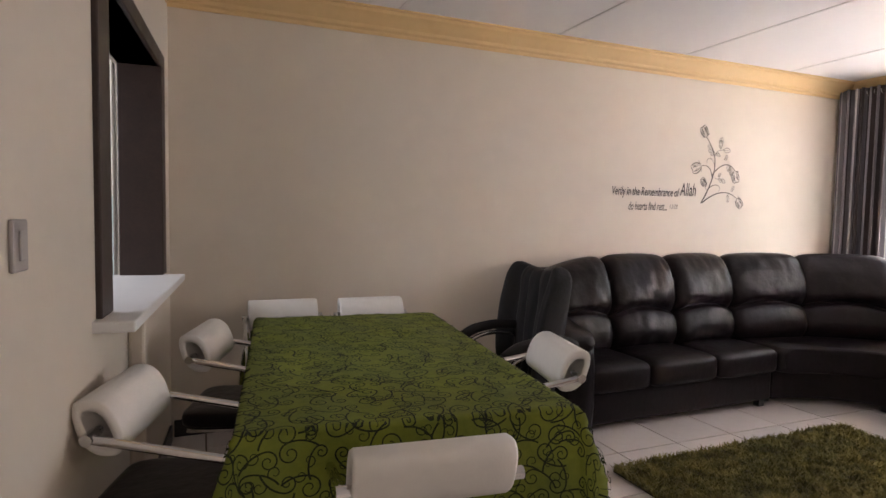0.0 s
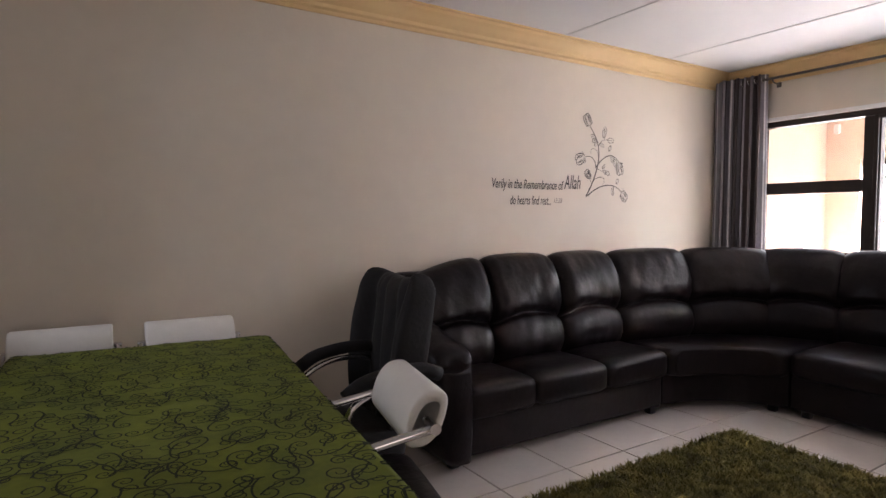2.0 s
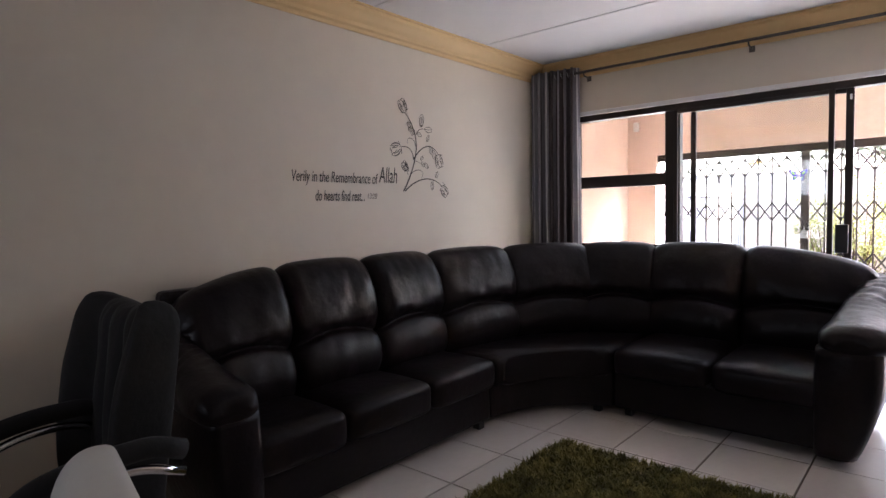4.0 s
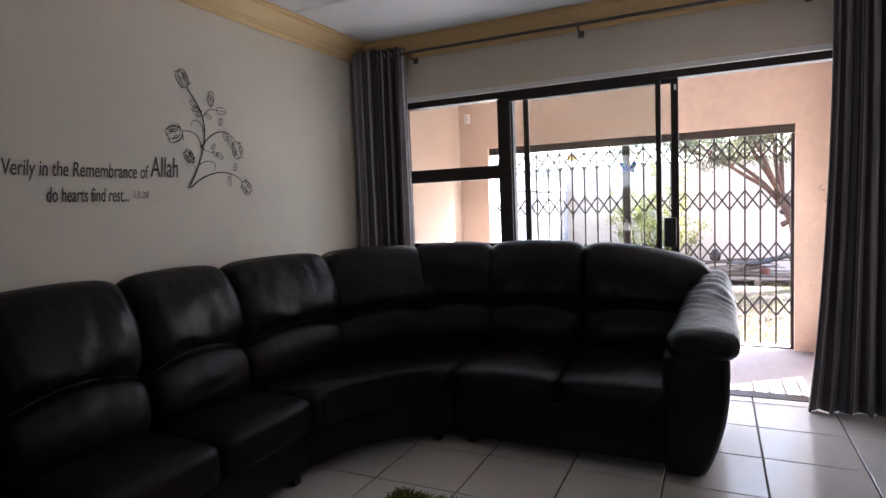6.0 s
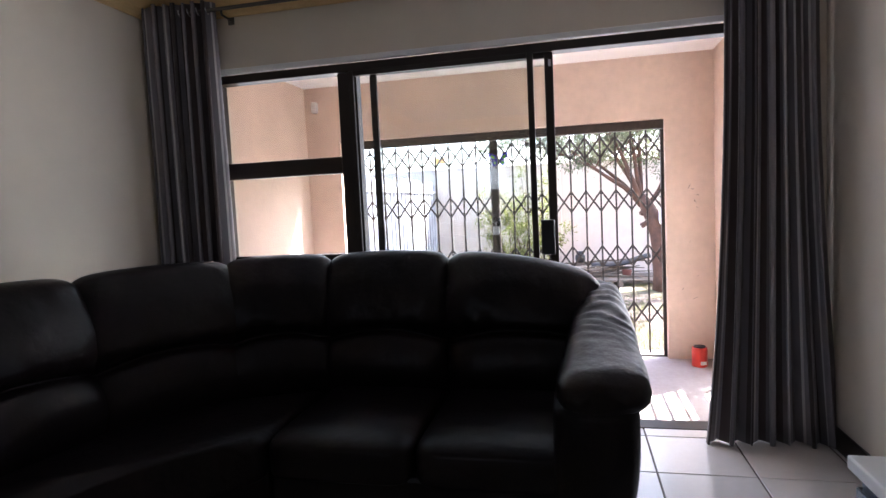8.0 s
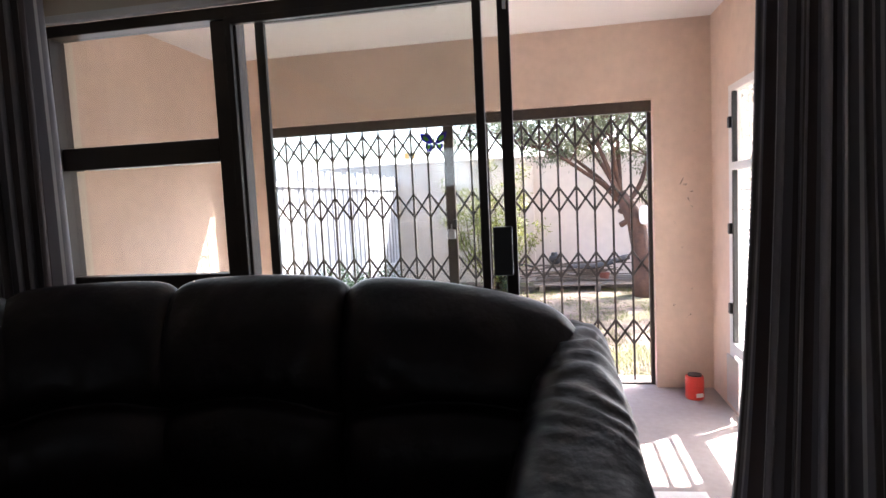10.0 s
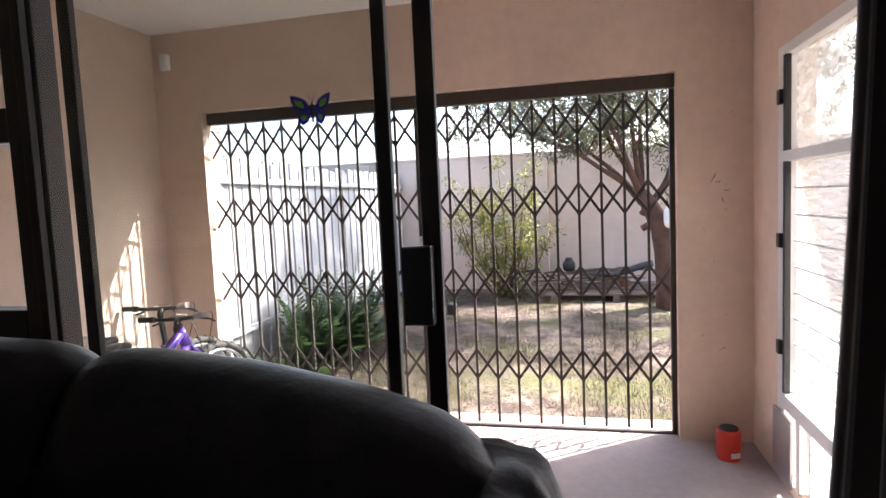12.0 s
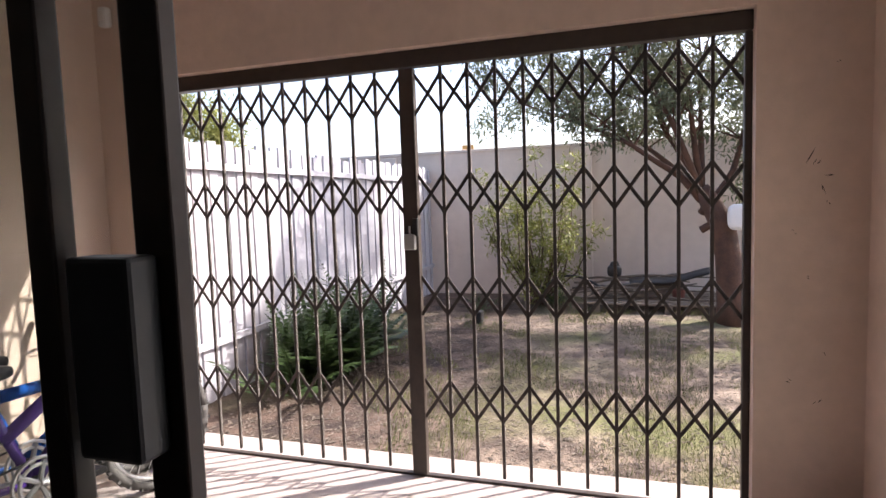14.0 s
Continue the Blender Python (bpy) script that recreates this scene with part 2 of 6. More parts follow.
def ground_material():
    m = bpy.data.materials.new("dry_garden_soil")
    m.use_nodes = True
    nt = m.node_tree
    b = nt.nodes["Principled BSDF"]
    tc = nt.nodes.new("ShaderNodeTexCoord")
    def noise_node(scale, detail=6):
        n = nt.nodes.new("ShaderNodeTexNoise")
        n.inputs["Scale"].default_value, n.inputs["Detail"].default_value = scale, detail
        nt.links.new(tc.outputs["Object"], n.inputs["Vector"])
        return n
    big, mid, fine = noise_node(0.9), noise_node(4.0, 12), noise_node(45.0)
    r1 = nt.nodes.new("ShaderNodeValToRGB")
    r1.color_ramp.elements[0].position, r1.color_ramp.elements[1].position = 0.35, 0.7
    r1.color_ramp.elements[0].color, r1.color_ramp.elements[1].color = (0.070, 0.050, 0.038, 1), (0.29, 0.225, 0.17, 1)
    nt.links.new(mid.outputs["Fac"], r1.inputs[0])
    r2 = nt.nodes.new("ShaderNodeValToRGB")
    r2.color_ramp.elements[0].color, r2.color_ramp.elements[1].color = (0.055, 0.075, 0.022, 1), (0.19, 0.17, 0.075, 1)
    nt.links.new(fine.outputs["Fac"], r2.inputs[0])
    mask = nt.nodes.new("ShaderNodeValToRGB")
    mask.color_ramp.elements[0].position, mask.color_ramp.elements[1].position = 0.50, 0.66
    nt.links.new(big.outputs["Fac"], mask.inputs[0])
    mix = nt.nodes.new("ShaderNodeMix")
    mix.data_type = "RGBA"
    nt.links.new(mask.outputs[0], mix.inputs[0])
    nt.links.new(r1.outputs[0], mix.inputs[6])
    nt.links.new(r2.outputs[0], mix.inputs[7])
    # the soil colour is multiplied darker in a ragged band along the fence
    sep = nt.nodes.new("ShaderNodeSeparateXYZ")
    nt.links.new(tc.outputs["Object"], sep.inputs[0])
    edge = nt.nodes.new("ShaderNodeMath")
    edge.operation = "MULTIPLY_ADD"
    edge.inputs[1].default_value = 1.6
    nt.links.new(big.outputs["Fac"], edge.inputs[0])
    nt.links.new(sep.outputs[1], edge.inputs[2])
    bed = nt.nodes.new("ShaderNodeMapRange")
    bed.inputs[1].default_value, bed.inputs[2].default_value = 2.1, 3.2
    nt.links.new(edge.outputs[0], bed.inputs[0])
    darker = nt.nodes.new("ShaderNodeMix")
    darker.data_type, darker.blend_type = "RGBA", "MULTIPLY"
    darker.inputs[7].default_value = (0.40, 0.34, 0.33, 1)
    nt.links.new(bed.outputs[0], darker.inputs[0])
    nt.links.new(mix.outputs[2], darker.inputs[6])
    nt.links.new(darker.outputs[2], b.inputs["Base Color"])
    b.inputs["Roughness"].default_value = 0.95
    bp = nt.nodes.new("ShaderNodeBump")
    bp.inputs["Strength"].default_value, bp.inputs["Distance"].default_value = 0.6, 0.03
    nt.links.new(fine.outputs["Fac"], bp.inputs["Height"])
    nt.links.new(bp.outputs[0], b.inputs["Normal"])
    return m


M_SOIL = ground_material()

# ---------------------------------------------------------------- mesh helpers


def finish(name, bm, mat, parent=None, label="", smooth=False):
    me = bpy.data.meshes.new(name)
    bmesh.ops.recalc_face_normals(bm, faces=bm.faces)
    bm.to_mesh(me)
    bm.free()
    if smooth:
        me.polygons.foreach_set("use_smooth", [True] * len(me.polygons))
    me.materials.append(mat)
    ob = new(name, me)
    if parent:
        ob.parent = parent
    if label:
        ob["label"] = label
    return ob


def part(name, bm, mat, parent, label="", smooth=False):
    return finish(name, bm, mat, parent, label, smooth)


def raw(name, verts, faces, mat, parent=None, label="", smooth=False):
    me = bpy.data.meshes.new(name)
    me.from_pydata(verts, [], faces)
    if smooth:
        me.polygons.foreach_set("use_smooth", [True] * len(me.polygons))
    me.materials.append(mat)
    ob = new(name, me)
    if parent:
        ob.parent = parent
    if label:
        ob["label"] = label
    return ob


def share(name, me, m, parent):
    ob = new(name, me)
    ob.parent = parent
    ob.matrix_local = m
    return ob


def thing(name, label, category, at=(0, 0, 0), rz=0, group="", kind=""):
    ob = new(name)
    ob.matrix_world = pose(*at, 0, 0, rz)
    return tagged(ob, label, category, group, kind)


def add_box(bm, x0, x1, y0, y1, z0, z1, bevel=0.0, seg=2):
    tmp = bmesh.new()
    bmesh.ops.create_cube(tmp, size=1)
    for v in tmp.verts:
        v.co = Vector((x0 + (v.co.x + 0.5) * (x1 - x0), y0 + (v.co.y + 0.5) * (y1 - y0), z0 + (v.co.z + 0.5) * (z1 - z0)))
    if bevel:
        bmesh.ops.bevel(tmp, geom=tmp.edges[:], offset=bevel, segments=seg, affect="EDGES", profile=0.5)
    me = bpy.data.meshes.new("tmp")
    tmp.to_mesh(me)
    tmp.free()
    bm.from_mesh(me)
    bpy.data.meshes.remove(me)
    return bm


def box(x0, x1, y0, y1, z0, z1, bevel=0.0, seg=2):
    return add_box(bmesh.new(), x0, x1, y0, y1, z0, z1, bevel, seg)


def add_tube(bm, pts, radii, seg=8, cap=True):
    pts = [Vector(p) for p in pts]
    if not hasattr(radii, "__len__"):
        radii = [radii] * len(pts)
    rings = []
    up = None
    for i, p in enumerate(pts):
        d = (pts[min(i + 1, len(pts) - 1)] - pts[max(i - 1, 0)]).normalized()
        if up is None:
            up = d.orthogonal().normalized()
        up = (up - d * up.dot(d))
        up = up.normalized() if up.length > 1e-6 else d.orthogonal().normalized()
        side = d.cross(up)
        rings.append([bm.verts.new(p + (up * math.cos(a) + side * math.sin(a)) * radii[i])
                      for a in [2 * math.pi * k / seg for k in range(seg)]])
    for a, b in zip(rings, rings[1:]):
        for k in range(seg):
            bm.faces.new((a[k], a[(k + 1) % seg], b[(k + 1) % seg], b[k]))
    if cap:
        bm.faces.new(list(reversed(rings[0])))
        bm.faces.new(rings[-1])
    return bm


def tube(pts, radii, seg=8):
    return add_tube(bmesh.new(), pts, radii, seg)


def bend(pts, r=0.05, n=5):
    """Rounds the corners of a polyline."""
    pts = [Vector(p) for p in pts]
    out = [pts[0]]
    for a, b, c in zip(pts, pts[1:], pts[2:]):
        u, v = (a - b), (c - b)
        k = min(r, u.length * 0.45, v.length * 0.45)
        p, q = b + u.normalized() * k, b + v.normalized() * k
        for i in range(n + 1):
            t = i / n
            out.append(p * (1 - t) ** 2 + b * 2 * t * (1 - t) + q * t * t)
    out.append(pts[-1])
    return out


def pillow(cx, cy, cz, w, d, h, e1=0.35, e2=0.3, nu=32, nv=18, bm=None, sag=0.0):
    """A stuffed cushion: a rounded box by superellipses."""
    bm = bm or bmesh.new()
    def f(x, e):
        return math.copysign(abs(x) ** e, x)
    rows = []
    for j in range(nv + 1):
        v = -math.pi / 2 + math.pi * j / nv
        row = []
        for i in range(nu):
            u = 2 * math.pi * i / nu
            x, y, z = f(math.cos(v), e1) * f(math.cos(u), e2), f(math.cos(v), e1) * f(math.sin(u), e2), f(math.sin(v), e1)
            zz = cz + h / 2 * z
            if z > 0:
                zz += sag * (1 - x * x) * (1 - y * y)
            row.append(bm.verts.new((cx + w / 2 * x, cy + d / 2 * y, zz)))
        rows.append(row)
    for a, b in zip(rows, rows[1:]):
        for i in range(nu):
            bm.faces.new((a[i], a[(i + 1) % nu], b[(i + 1) % nu], b[i]))
    bmesh.ops.remove_doubles(bm, verts=bm.verts, dist=1e-5)
    return bm


def prism(poly, z0, z1, bevel=0.0, seg=3):
    bm = bmesh.new()
    lo = [bm.verts.new((x, y, z0)) for x, y in poly]
    hi = [bm.verts.new((x, y, z1)) for x, y in poly]
    bm.faces.new(lo[::-1])
    bm.faces.new(hi)
    n = len(poly)
    for i in range(n):
        bm.faces.new((lo[i], lo[(i + 1) % n], hi[(i + 1) % n], hi[i]))
    if bevel:
        bmesh.ops.bevel(bm, geom=bm.edges[:], offset=bevel, segments=seg, affect="EDGES", profile=0.5)
    return bm


def structure(name, bm, mat, label, category, smooth=False):
    return tagged(finish(name, bm, mat, None, "", smooth), label, category, kind="structure")


# ---------------------------------------------------------------- the room's shell
XW, XE, YN, YS, ZC = -0.42, 5.49, 3.56, -0.18, 2.63
WEST = pose(-0.40, 3.50, 0, 0, 0, -4.1)  # the west wall runs a little askew; its own x points into the room
WALL_LABEL = "smooth cream-painted plaster wall of the living room"

structure("wall_north", box(XW - 0.2, XE + 0.22, YN, YN + 0.3, -0.4, ZC + 0.1), M_WALL, WALL_LABEL, "wall")
# west wall with the serving hatch
HY0, HY1, HZ0, HZ1 = -1.61, -0.28, 1.0, 2.06
bm = box(-0.2, 0, -6.8, HY0, 0, ZC + 0.1)
add_box(bm, -0.2, 0, HY1, 0.15, 0, ZC + 0.1)
add_box(bm, -0.2, 0, HY0, HY1, 0, HZ0 - 0.035)
add_box(bm, -0.2, 0, HY0, HY1, HZ1, ZC + 0.1)
structure("wall_west", bm, M_WALL, WALL_LABEL + " with a hatch", "wall").matrix_world = WEST
# east wall with window and sliding door
WY0, WY1, WZ1, FX = 0.08, 3.24, 2.18, 5.55
bm = box(XE, XE + 0.22, YS - 0.2, WY0, -0.4, ZC + 0.1)
add_box(bm, XE, XE + 0.22, WY1, YN, -0.4, ZC + 0.1)
add_box(bm, XE, XE + 0.22, WY0, WY1, WZ1, ZC + 0.1)
add_box(bm, XE, XE + 0.22, 2.36, WY1, -0.4, 0.90)
structure("wall_east", bm, M_WALL, "cream-painted wall above the window and sliding door", "wall")
# added white strip paints the bounce light on the lintel's underside
structure("trim_lintel_edge", box(XE - 0.003, FX - 0.03, WY0, WY1, 2.150, 2.183, 0.004), M_WHITE, "plaster edge under the lintel, coloured white as if lit", "trim")
structure("wall_south", box(2.6, XE, YS - 0.2, YS, 0, ZC + 0.1), M_WALL, WALL_LABEL, "wall")
bm = box(2.6, 2.8, -3.0, YS - 0.2, 0, ZC + 0.1)
add_box(bm, -1.0, 2.8, -3.2, -3.0, 0, ZC + 0.1)
structure("wall_passage", bm, M_WALL, "plain cream wall closing the passage", "wall")
bm = box(XW - 2.8, -1.0, -3.2, -3.0, 0, ZC + 0.1)
add_box(bm, XW - 3.0, XW - 2.8, -3.2, YN + 0.2, 0, ZC + 0.1)
add_box(bm, XW - 2.8, XW - 0.2, YN, YN + 0.2, 0, ZC + 0.1)
structure("wall_kitchen", bm, M_WHITE, "white-painted kitchen wall beyond the hatch", "wall")
structure("ceiling", box(XW - 3.0, XE + 0.22, -3.2, YN + 0.2, ZC, ZC + 0.08), M_CEIL, "white ceiling boards with narrow cover strips", "ceiling")
for x in (0.95, 2.14, 3.32, 4.5):
    structure("trim_ceiling_strip", box(x - 0.012, x + 0.012, -3.0, YN - 0.13, ZC - 0.004, ZC + 0.002), M_JOINT, "thin grey cover strip on the ceiling boards", "trim")


def cornice(p, q, inward, name):
    """A moulded cornice from p to q; inward points into the room."""
    prof = [(0.0, 0.0), (0.0, -0.145), (0.012, -0.145), (0.016, -0.125), (0.035, -0.115), (0.038, -0.095), (0.06, -0.075), (0.085, -0.045), (0.1, -0.03), (0.104, -0.012), (0.125, -0.010), (0.125, 0.0)]
    bm = bmesh.new()
    p, q, n = Vector(p), Vector(q), Vector(inward)
    d = (q - p).normalized()
    a = [bm.verts.new(p + n * o + Vector((0, 0, h)) + d * o) for o, h in prof]
    b = [bm.verts.new(q + n * o + Vector((0, 0, h)) - d * o) for o, h in prof]
    for i in range(len(prof)):
        j = (i + 1) % len(prof)
        bm.faces.new((a[i], a[j], b[j], b[i]))
    bm.faces.new(a[::-1])
    bm.faces.new(b)
    return structure(name, bm, M_CORNICE, "ochre-painted moulded plaster cornice under the ceiling", "cornice")


cornice((XW, YN - 0.001, ZC), (XE, YN - 0.001, ZC), (0, -1, 0), "trim_cornice_north")
cornice((XE - 0.001, YN, ZC), (XE - 0.001, YS, ZC), (-1, 0, 0), "trim_cornice_east")
cornice((0.001, -6.5, ZC), (0.001, 0.0, ZC), (1, 0, 0), "trim_cornice_west").matrix_world = WEST
cornice((XE, YS + 0.001, ZC), (2.6, YS + 0.001, ZC), (0, 1, 0), "trim_cornice_south")
for nm, b in (("north", box(XW + 0.04, XE - 0.02, YN - 0.016, YN - 0.001, 0.0, 0.10, 0.004)), ("south", box(2.6, XE - 0.02, YS + 0.001, YS + 0.016, 0.0, 0.11, 0.004)),
              ("west", box(0.001, 0.016, -6.5, -0.02, 0.0, 0.10, 0.004))):
    sk = structure("baseboard_" + nm, b, M_SKIRT, "black glossy skirting board", "skirting")
    if nm == "west":
        sk.matrix_world = WEST

# patio shell
PZ, PX, PYN, PYS, PZC = -0.22, 7.80, 3.70, -0.17, 2.53
GY0, GY1, GZ1 = 0.240, 3.345, 1.972
bm = bmesh.new()
outline = ((PYS - 0.2, -0.5), (GY0, -0.5), (GY0, GZ1), (GY1, GZ1), (GY1, -0.5), (PYN + 0.2, -0.5), (PYN + 0.2, PZC + 0.25), (PYS - 0.2, PZC + 0.25))
face = bm.faces.new([bm.verts.new((PX, y, z)) for y, z in outline])
ext = bmesh.ops.extrude_face_region(bm, geom=[face])
bmesh.ops.translate(bm, verts=[v for v in ext["geom"] if isinstance(v, bmesh.types.BMVert)], vec=(0.16, 0, 0))
bmesh.ops.recalc_face_normals(bm, faces=bm.faces)
structure("wall_patio_east", bm, M_PATIO, "peach-painted rough plaster patio wall with scuffs", "wall")
structure("wall_patio_north", box(XE + 0.22, PX, PYN, PYN + 0.2, -0.5, PZC + 0.25), M_PATIO, "peach-painted rough plaster patio wall", "wall")
SX0, SX1, SZ0, SZ1 = 5.95, 7.36, -0.16, 1.95
bm = box(SX1, PX, PYS - 0.16, PYS, -0.5, PZC + 0.25)
add_box(bm, XE + 0.22, SX0, PYS - 0.16, PYS, -0.5, PZC + 0.25)
add_box(bm, SX0, SX1, PYS - 0.16, PYS, SZ1, PZC + 0.25)
add_box(bm, SX0, SX1, PYS - 0.16, PYS, -0.5, SZ0)
structure("wall_patio_south", bm, M_PATIO, "peach-painted rough plaster patio wall around a glazed door", "wall")
structure("wall_patio_inner", box(XE + 0.22, XE + 0.235, WY1, PYN, -0.4, PZC), M_PATIO, "peach-painted plaster beside the window", "wall")
structure("ceiling_patio", box(XE + 0.22, PX + 0.16, PYS - 0.2, PYN + 0.2, PZC, PZC + 0.1), M_CEIL, "white-painted patio ceiling", "ceiling")
structure("roof_slab", box(XW - 3.1, PX + 0.35, -3.3, PYN + 0.3, ZC + 0.18, ZC + 0.32), M_BACKWALL, "plain roof slab over the house", "roof")
structure("floor_patio", box(XE + 0.06, PX + 0.30, PYS - 0.2, PYN + 0.2, PZ - 0.3, PZ), M_CONCRETE, "grey screed patio floor", "floor")
structure("sill_threshold", box(XE + 0.03, XE + 0.16, WY0, 2.36, PZ, 0.004, 0.004), M_BROWN_FRAME, "bronze aluminium sliding door track", "threshold")

# garden
gm = bmesh.new()
gv = {}
xs = [-120, -40, 8.10] + [8.10 + 7 * i / 40 for i in range(1, 41)] + [40, 150]
ys = [-150, -40, -3] + [-3 + 9 * i / 40 for i in range(1, 41)] + [40, 150]
for i, x in enumerate(xs):
    for j, y in enumerate(ys):
        h = -0.33
        if 8.1 < x < 15.5 and -3 < y < 6:
            h += 0.035 * noise.noise((x * 0.9, y * 0.9, 0)) + 0.012 * noise.noise((x * 5, y * 5, 3))
        gv[i, j] = gm.verts.new((x, y, h if x >= 8.1 else -0.75))
for i in range(len(xs) - 1):
    for j in range(len(ys) - 1):
        gm.faces.new((gv[i, j], gv[i + 1, j], gv[i + 1, j + 1], gv[i, j + 1]))
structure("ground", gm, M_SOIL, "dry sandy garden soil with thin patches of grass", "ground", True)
BX = 14.4
bm = box(BX, BX + 0.2, -9, 7, -0.6, 2.0)
gw = structure("wall_garden_back", bm, M_BACKWALL, "grey-beige plastered garden boundary wall with piers", "wall")
part("coping", box(BX - 0.02, BX + 0.22, -9, 7, 2.0, 2.05, 0.008), M_BACKWALL, gw)
for y in (1.38, -2.0, 4.6):
    part("pier", box(BX - 0.07, BX, y - 0.09, y + 0.09, -0.6, 1.98, 0.01), M_BACKWALL, gw)

# ---------------------------------------------------------------- window and sliding door

def door_set():
    w = thing("window_1", "bronze aluminium window and open sliding door with clear panes", "sliding door", kind="structure")
    x0, x1 = FX - 0.03, FX + 0.06
    part("head_rail", box(x0, x1, WY0, WY1, 2.10, 2.150, 0.004), M_BROWN_FRAME, w)
    part("mullion", box(FX - 0.012, x1, 2.29, 2.41, 0.0, 2.10, 0.004), M_BROWN_FRAME, w)
    part("jamb", box(x0, x1, WY1 - 0.05, WY1, 0.9, 2.10, 0.004), M_BROWN_FRAME, w)
    part("jamb", box(x0, x1, WY0, WY0 + 0.05, 0.004, 2.10, 0.004), M_BROWN_FRAME, w)
    part("transom", box(FX - 0.012, x1, 2.41, WY1 - 0.05, 1.51, 1.61, 0.004), M_BROWN_FRAME, w)
    part("bottom_rail", box(FX - 0.012, x1, 2.41, WY1 - 0.05, 0.92, 1.02, 0.004), M_BROWN_FRAME, w)
    for z0, z1 in ((1.02, 1.51), (1.61, 2.10)):
        p = part("pane", box(FX + 0.020, FX + 0.025, 2.41, WY1 - 0.05, z0, z1), M_GLASS, w)
        p.visible_shadow = False

    def panel(name, xa, xb, ya, yb, wa, wb):
        s = part(name, box(xa, xb, ya, ya + wa, 0.03, 2.10, 0.003), M_BROWN_FRAME, w)
        part("stile", box(xa, xb, yb - wb, yb, 0.03, 2.10, 0.003), M_BROWN_FRAME, s)
        part("panel_rail", box(xa, xb, ya + wa, yb - wb, 0.03, 0.10, 0.003), M_BROWN_FRAME, s)
        part("panel_rail", box(xa, xb, ya + wa, yb - wb, 2.07, 2.10, 0.003), M_BROWN_FRAME, s)
        m = (xa + xb) / 2
        p = part("pane", box(m - 0.002, m + 0.002, ya + wa, yb - wb, 0.10, 2.07), M_GLASS, s)
        p.visible_shadow = False
        return s

    panel("fixed_panel", FX - 0.042, FX - 0.016, 1.252, 2.33, 0.034, 0.03)
    s = panel("sliding_panel", FX - 0.006, FX + 0.018, 1.145, 2.21, 0.047, 0.04)
    part("handle", box(FX - 0.045, FX - 0.006, 1.162, 1.238, 0.985, 1.18, 0.005), M_BLACK, s, "black pull handle and lock case")
    part("bumper", box(FX - 0.014, FX - 0.006, 1.155, 1.171, 2.02, 2.06, 0.003), M_CHROME, s)


door_set()
structure("trim_reveal_sill", box(XE - 0.02, FX - 0.03, 2.36, WY1, 0.90, 0.925, 0.005), M_WHITE, "white painted window sill", "sill")


def butterfly(at):
    t = thing("butterfly_sticker", "violet and green butterfly sticker on the door glass", "sticker", at)
    for s in (1, -1):
        up = [(0.004, 0.0), (0.018, 0.028), (0.040, 0.038), (0.055, 0.040), (0.052, 0.020), (0.040, 0.004), (0.020, -0.006)]
        lo = [(0.004, -0.002), (0.020, -0.008), (0.036, -0.002), (0.036, -0.022), (0.026, -0.036), (0.012, -0.026)]
        for poly, k, mat in ((up, 1.0, M_PURPLE_WING), (lo, 1.0, M_PURPLE_WING), (up, 0.46, M_GREEN_WING), (lo, 0.46, M_GREEN_WING)):
            c = Vector((sum(p[0] for p in poly) / len(poly), sum(p[1] for p in poly) / len(poly)))
            bm = bmesh.new()
            dx = -0.0015 if k < 1 else 0.0
            vs = []
            for p in poly:
                q = c + (Vector(p) - c) * k
                vs.append(bm.verts.new((dx - 0.25 * abs(q.x), s * q.x, q.y)))
            if k == 1:
                q = [c + (Vector(v) - c) * 0.44 for v in poly]
                vi = [bm.verts.new((-0.25 * abs(v.x), s * v.x, v.y)) for v in q]
                for i in range(len(vs)):
                    j = (i + 1) % len(vs)
                    bm.faces.new((vs[i], vs[j], vi[j], vi[i]))
            else:
                bm.faces.new(vs)
            r = bmesh.ops.extrude_face_region(bm, geom=bm.faces[:])
            bmesh.ops.translate(bm, verts=[v for v in r["geom"] if isinstance(v, bmesh.types.BMVert)], vec=(-0.001, 0, 0))
            part("wing" if k == 1 else "wing_patch", bm, mat, t)
    part("body", tube([(-0.003, 0, -0.030), (-0.004, 0, 0), (-0.003, 0, 0.022)], [0.002, 0.004, 0.002]), M_BLACK, t)
    for s in (1, -1):
        part("antenna", tube([(-0.003, 0, 0.022), (-0.004, s * 0.010, 0.040)], 0.0008, 5), M_BLACK, t)


butterfly((FX + 0.0045, 1.466, 1.530))


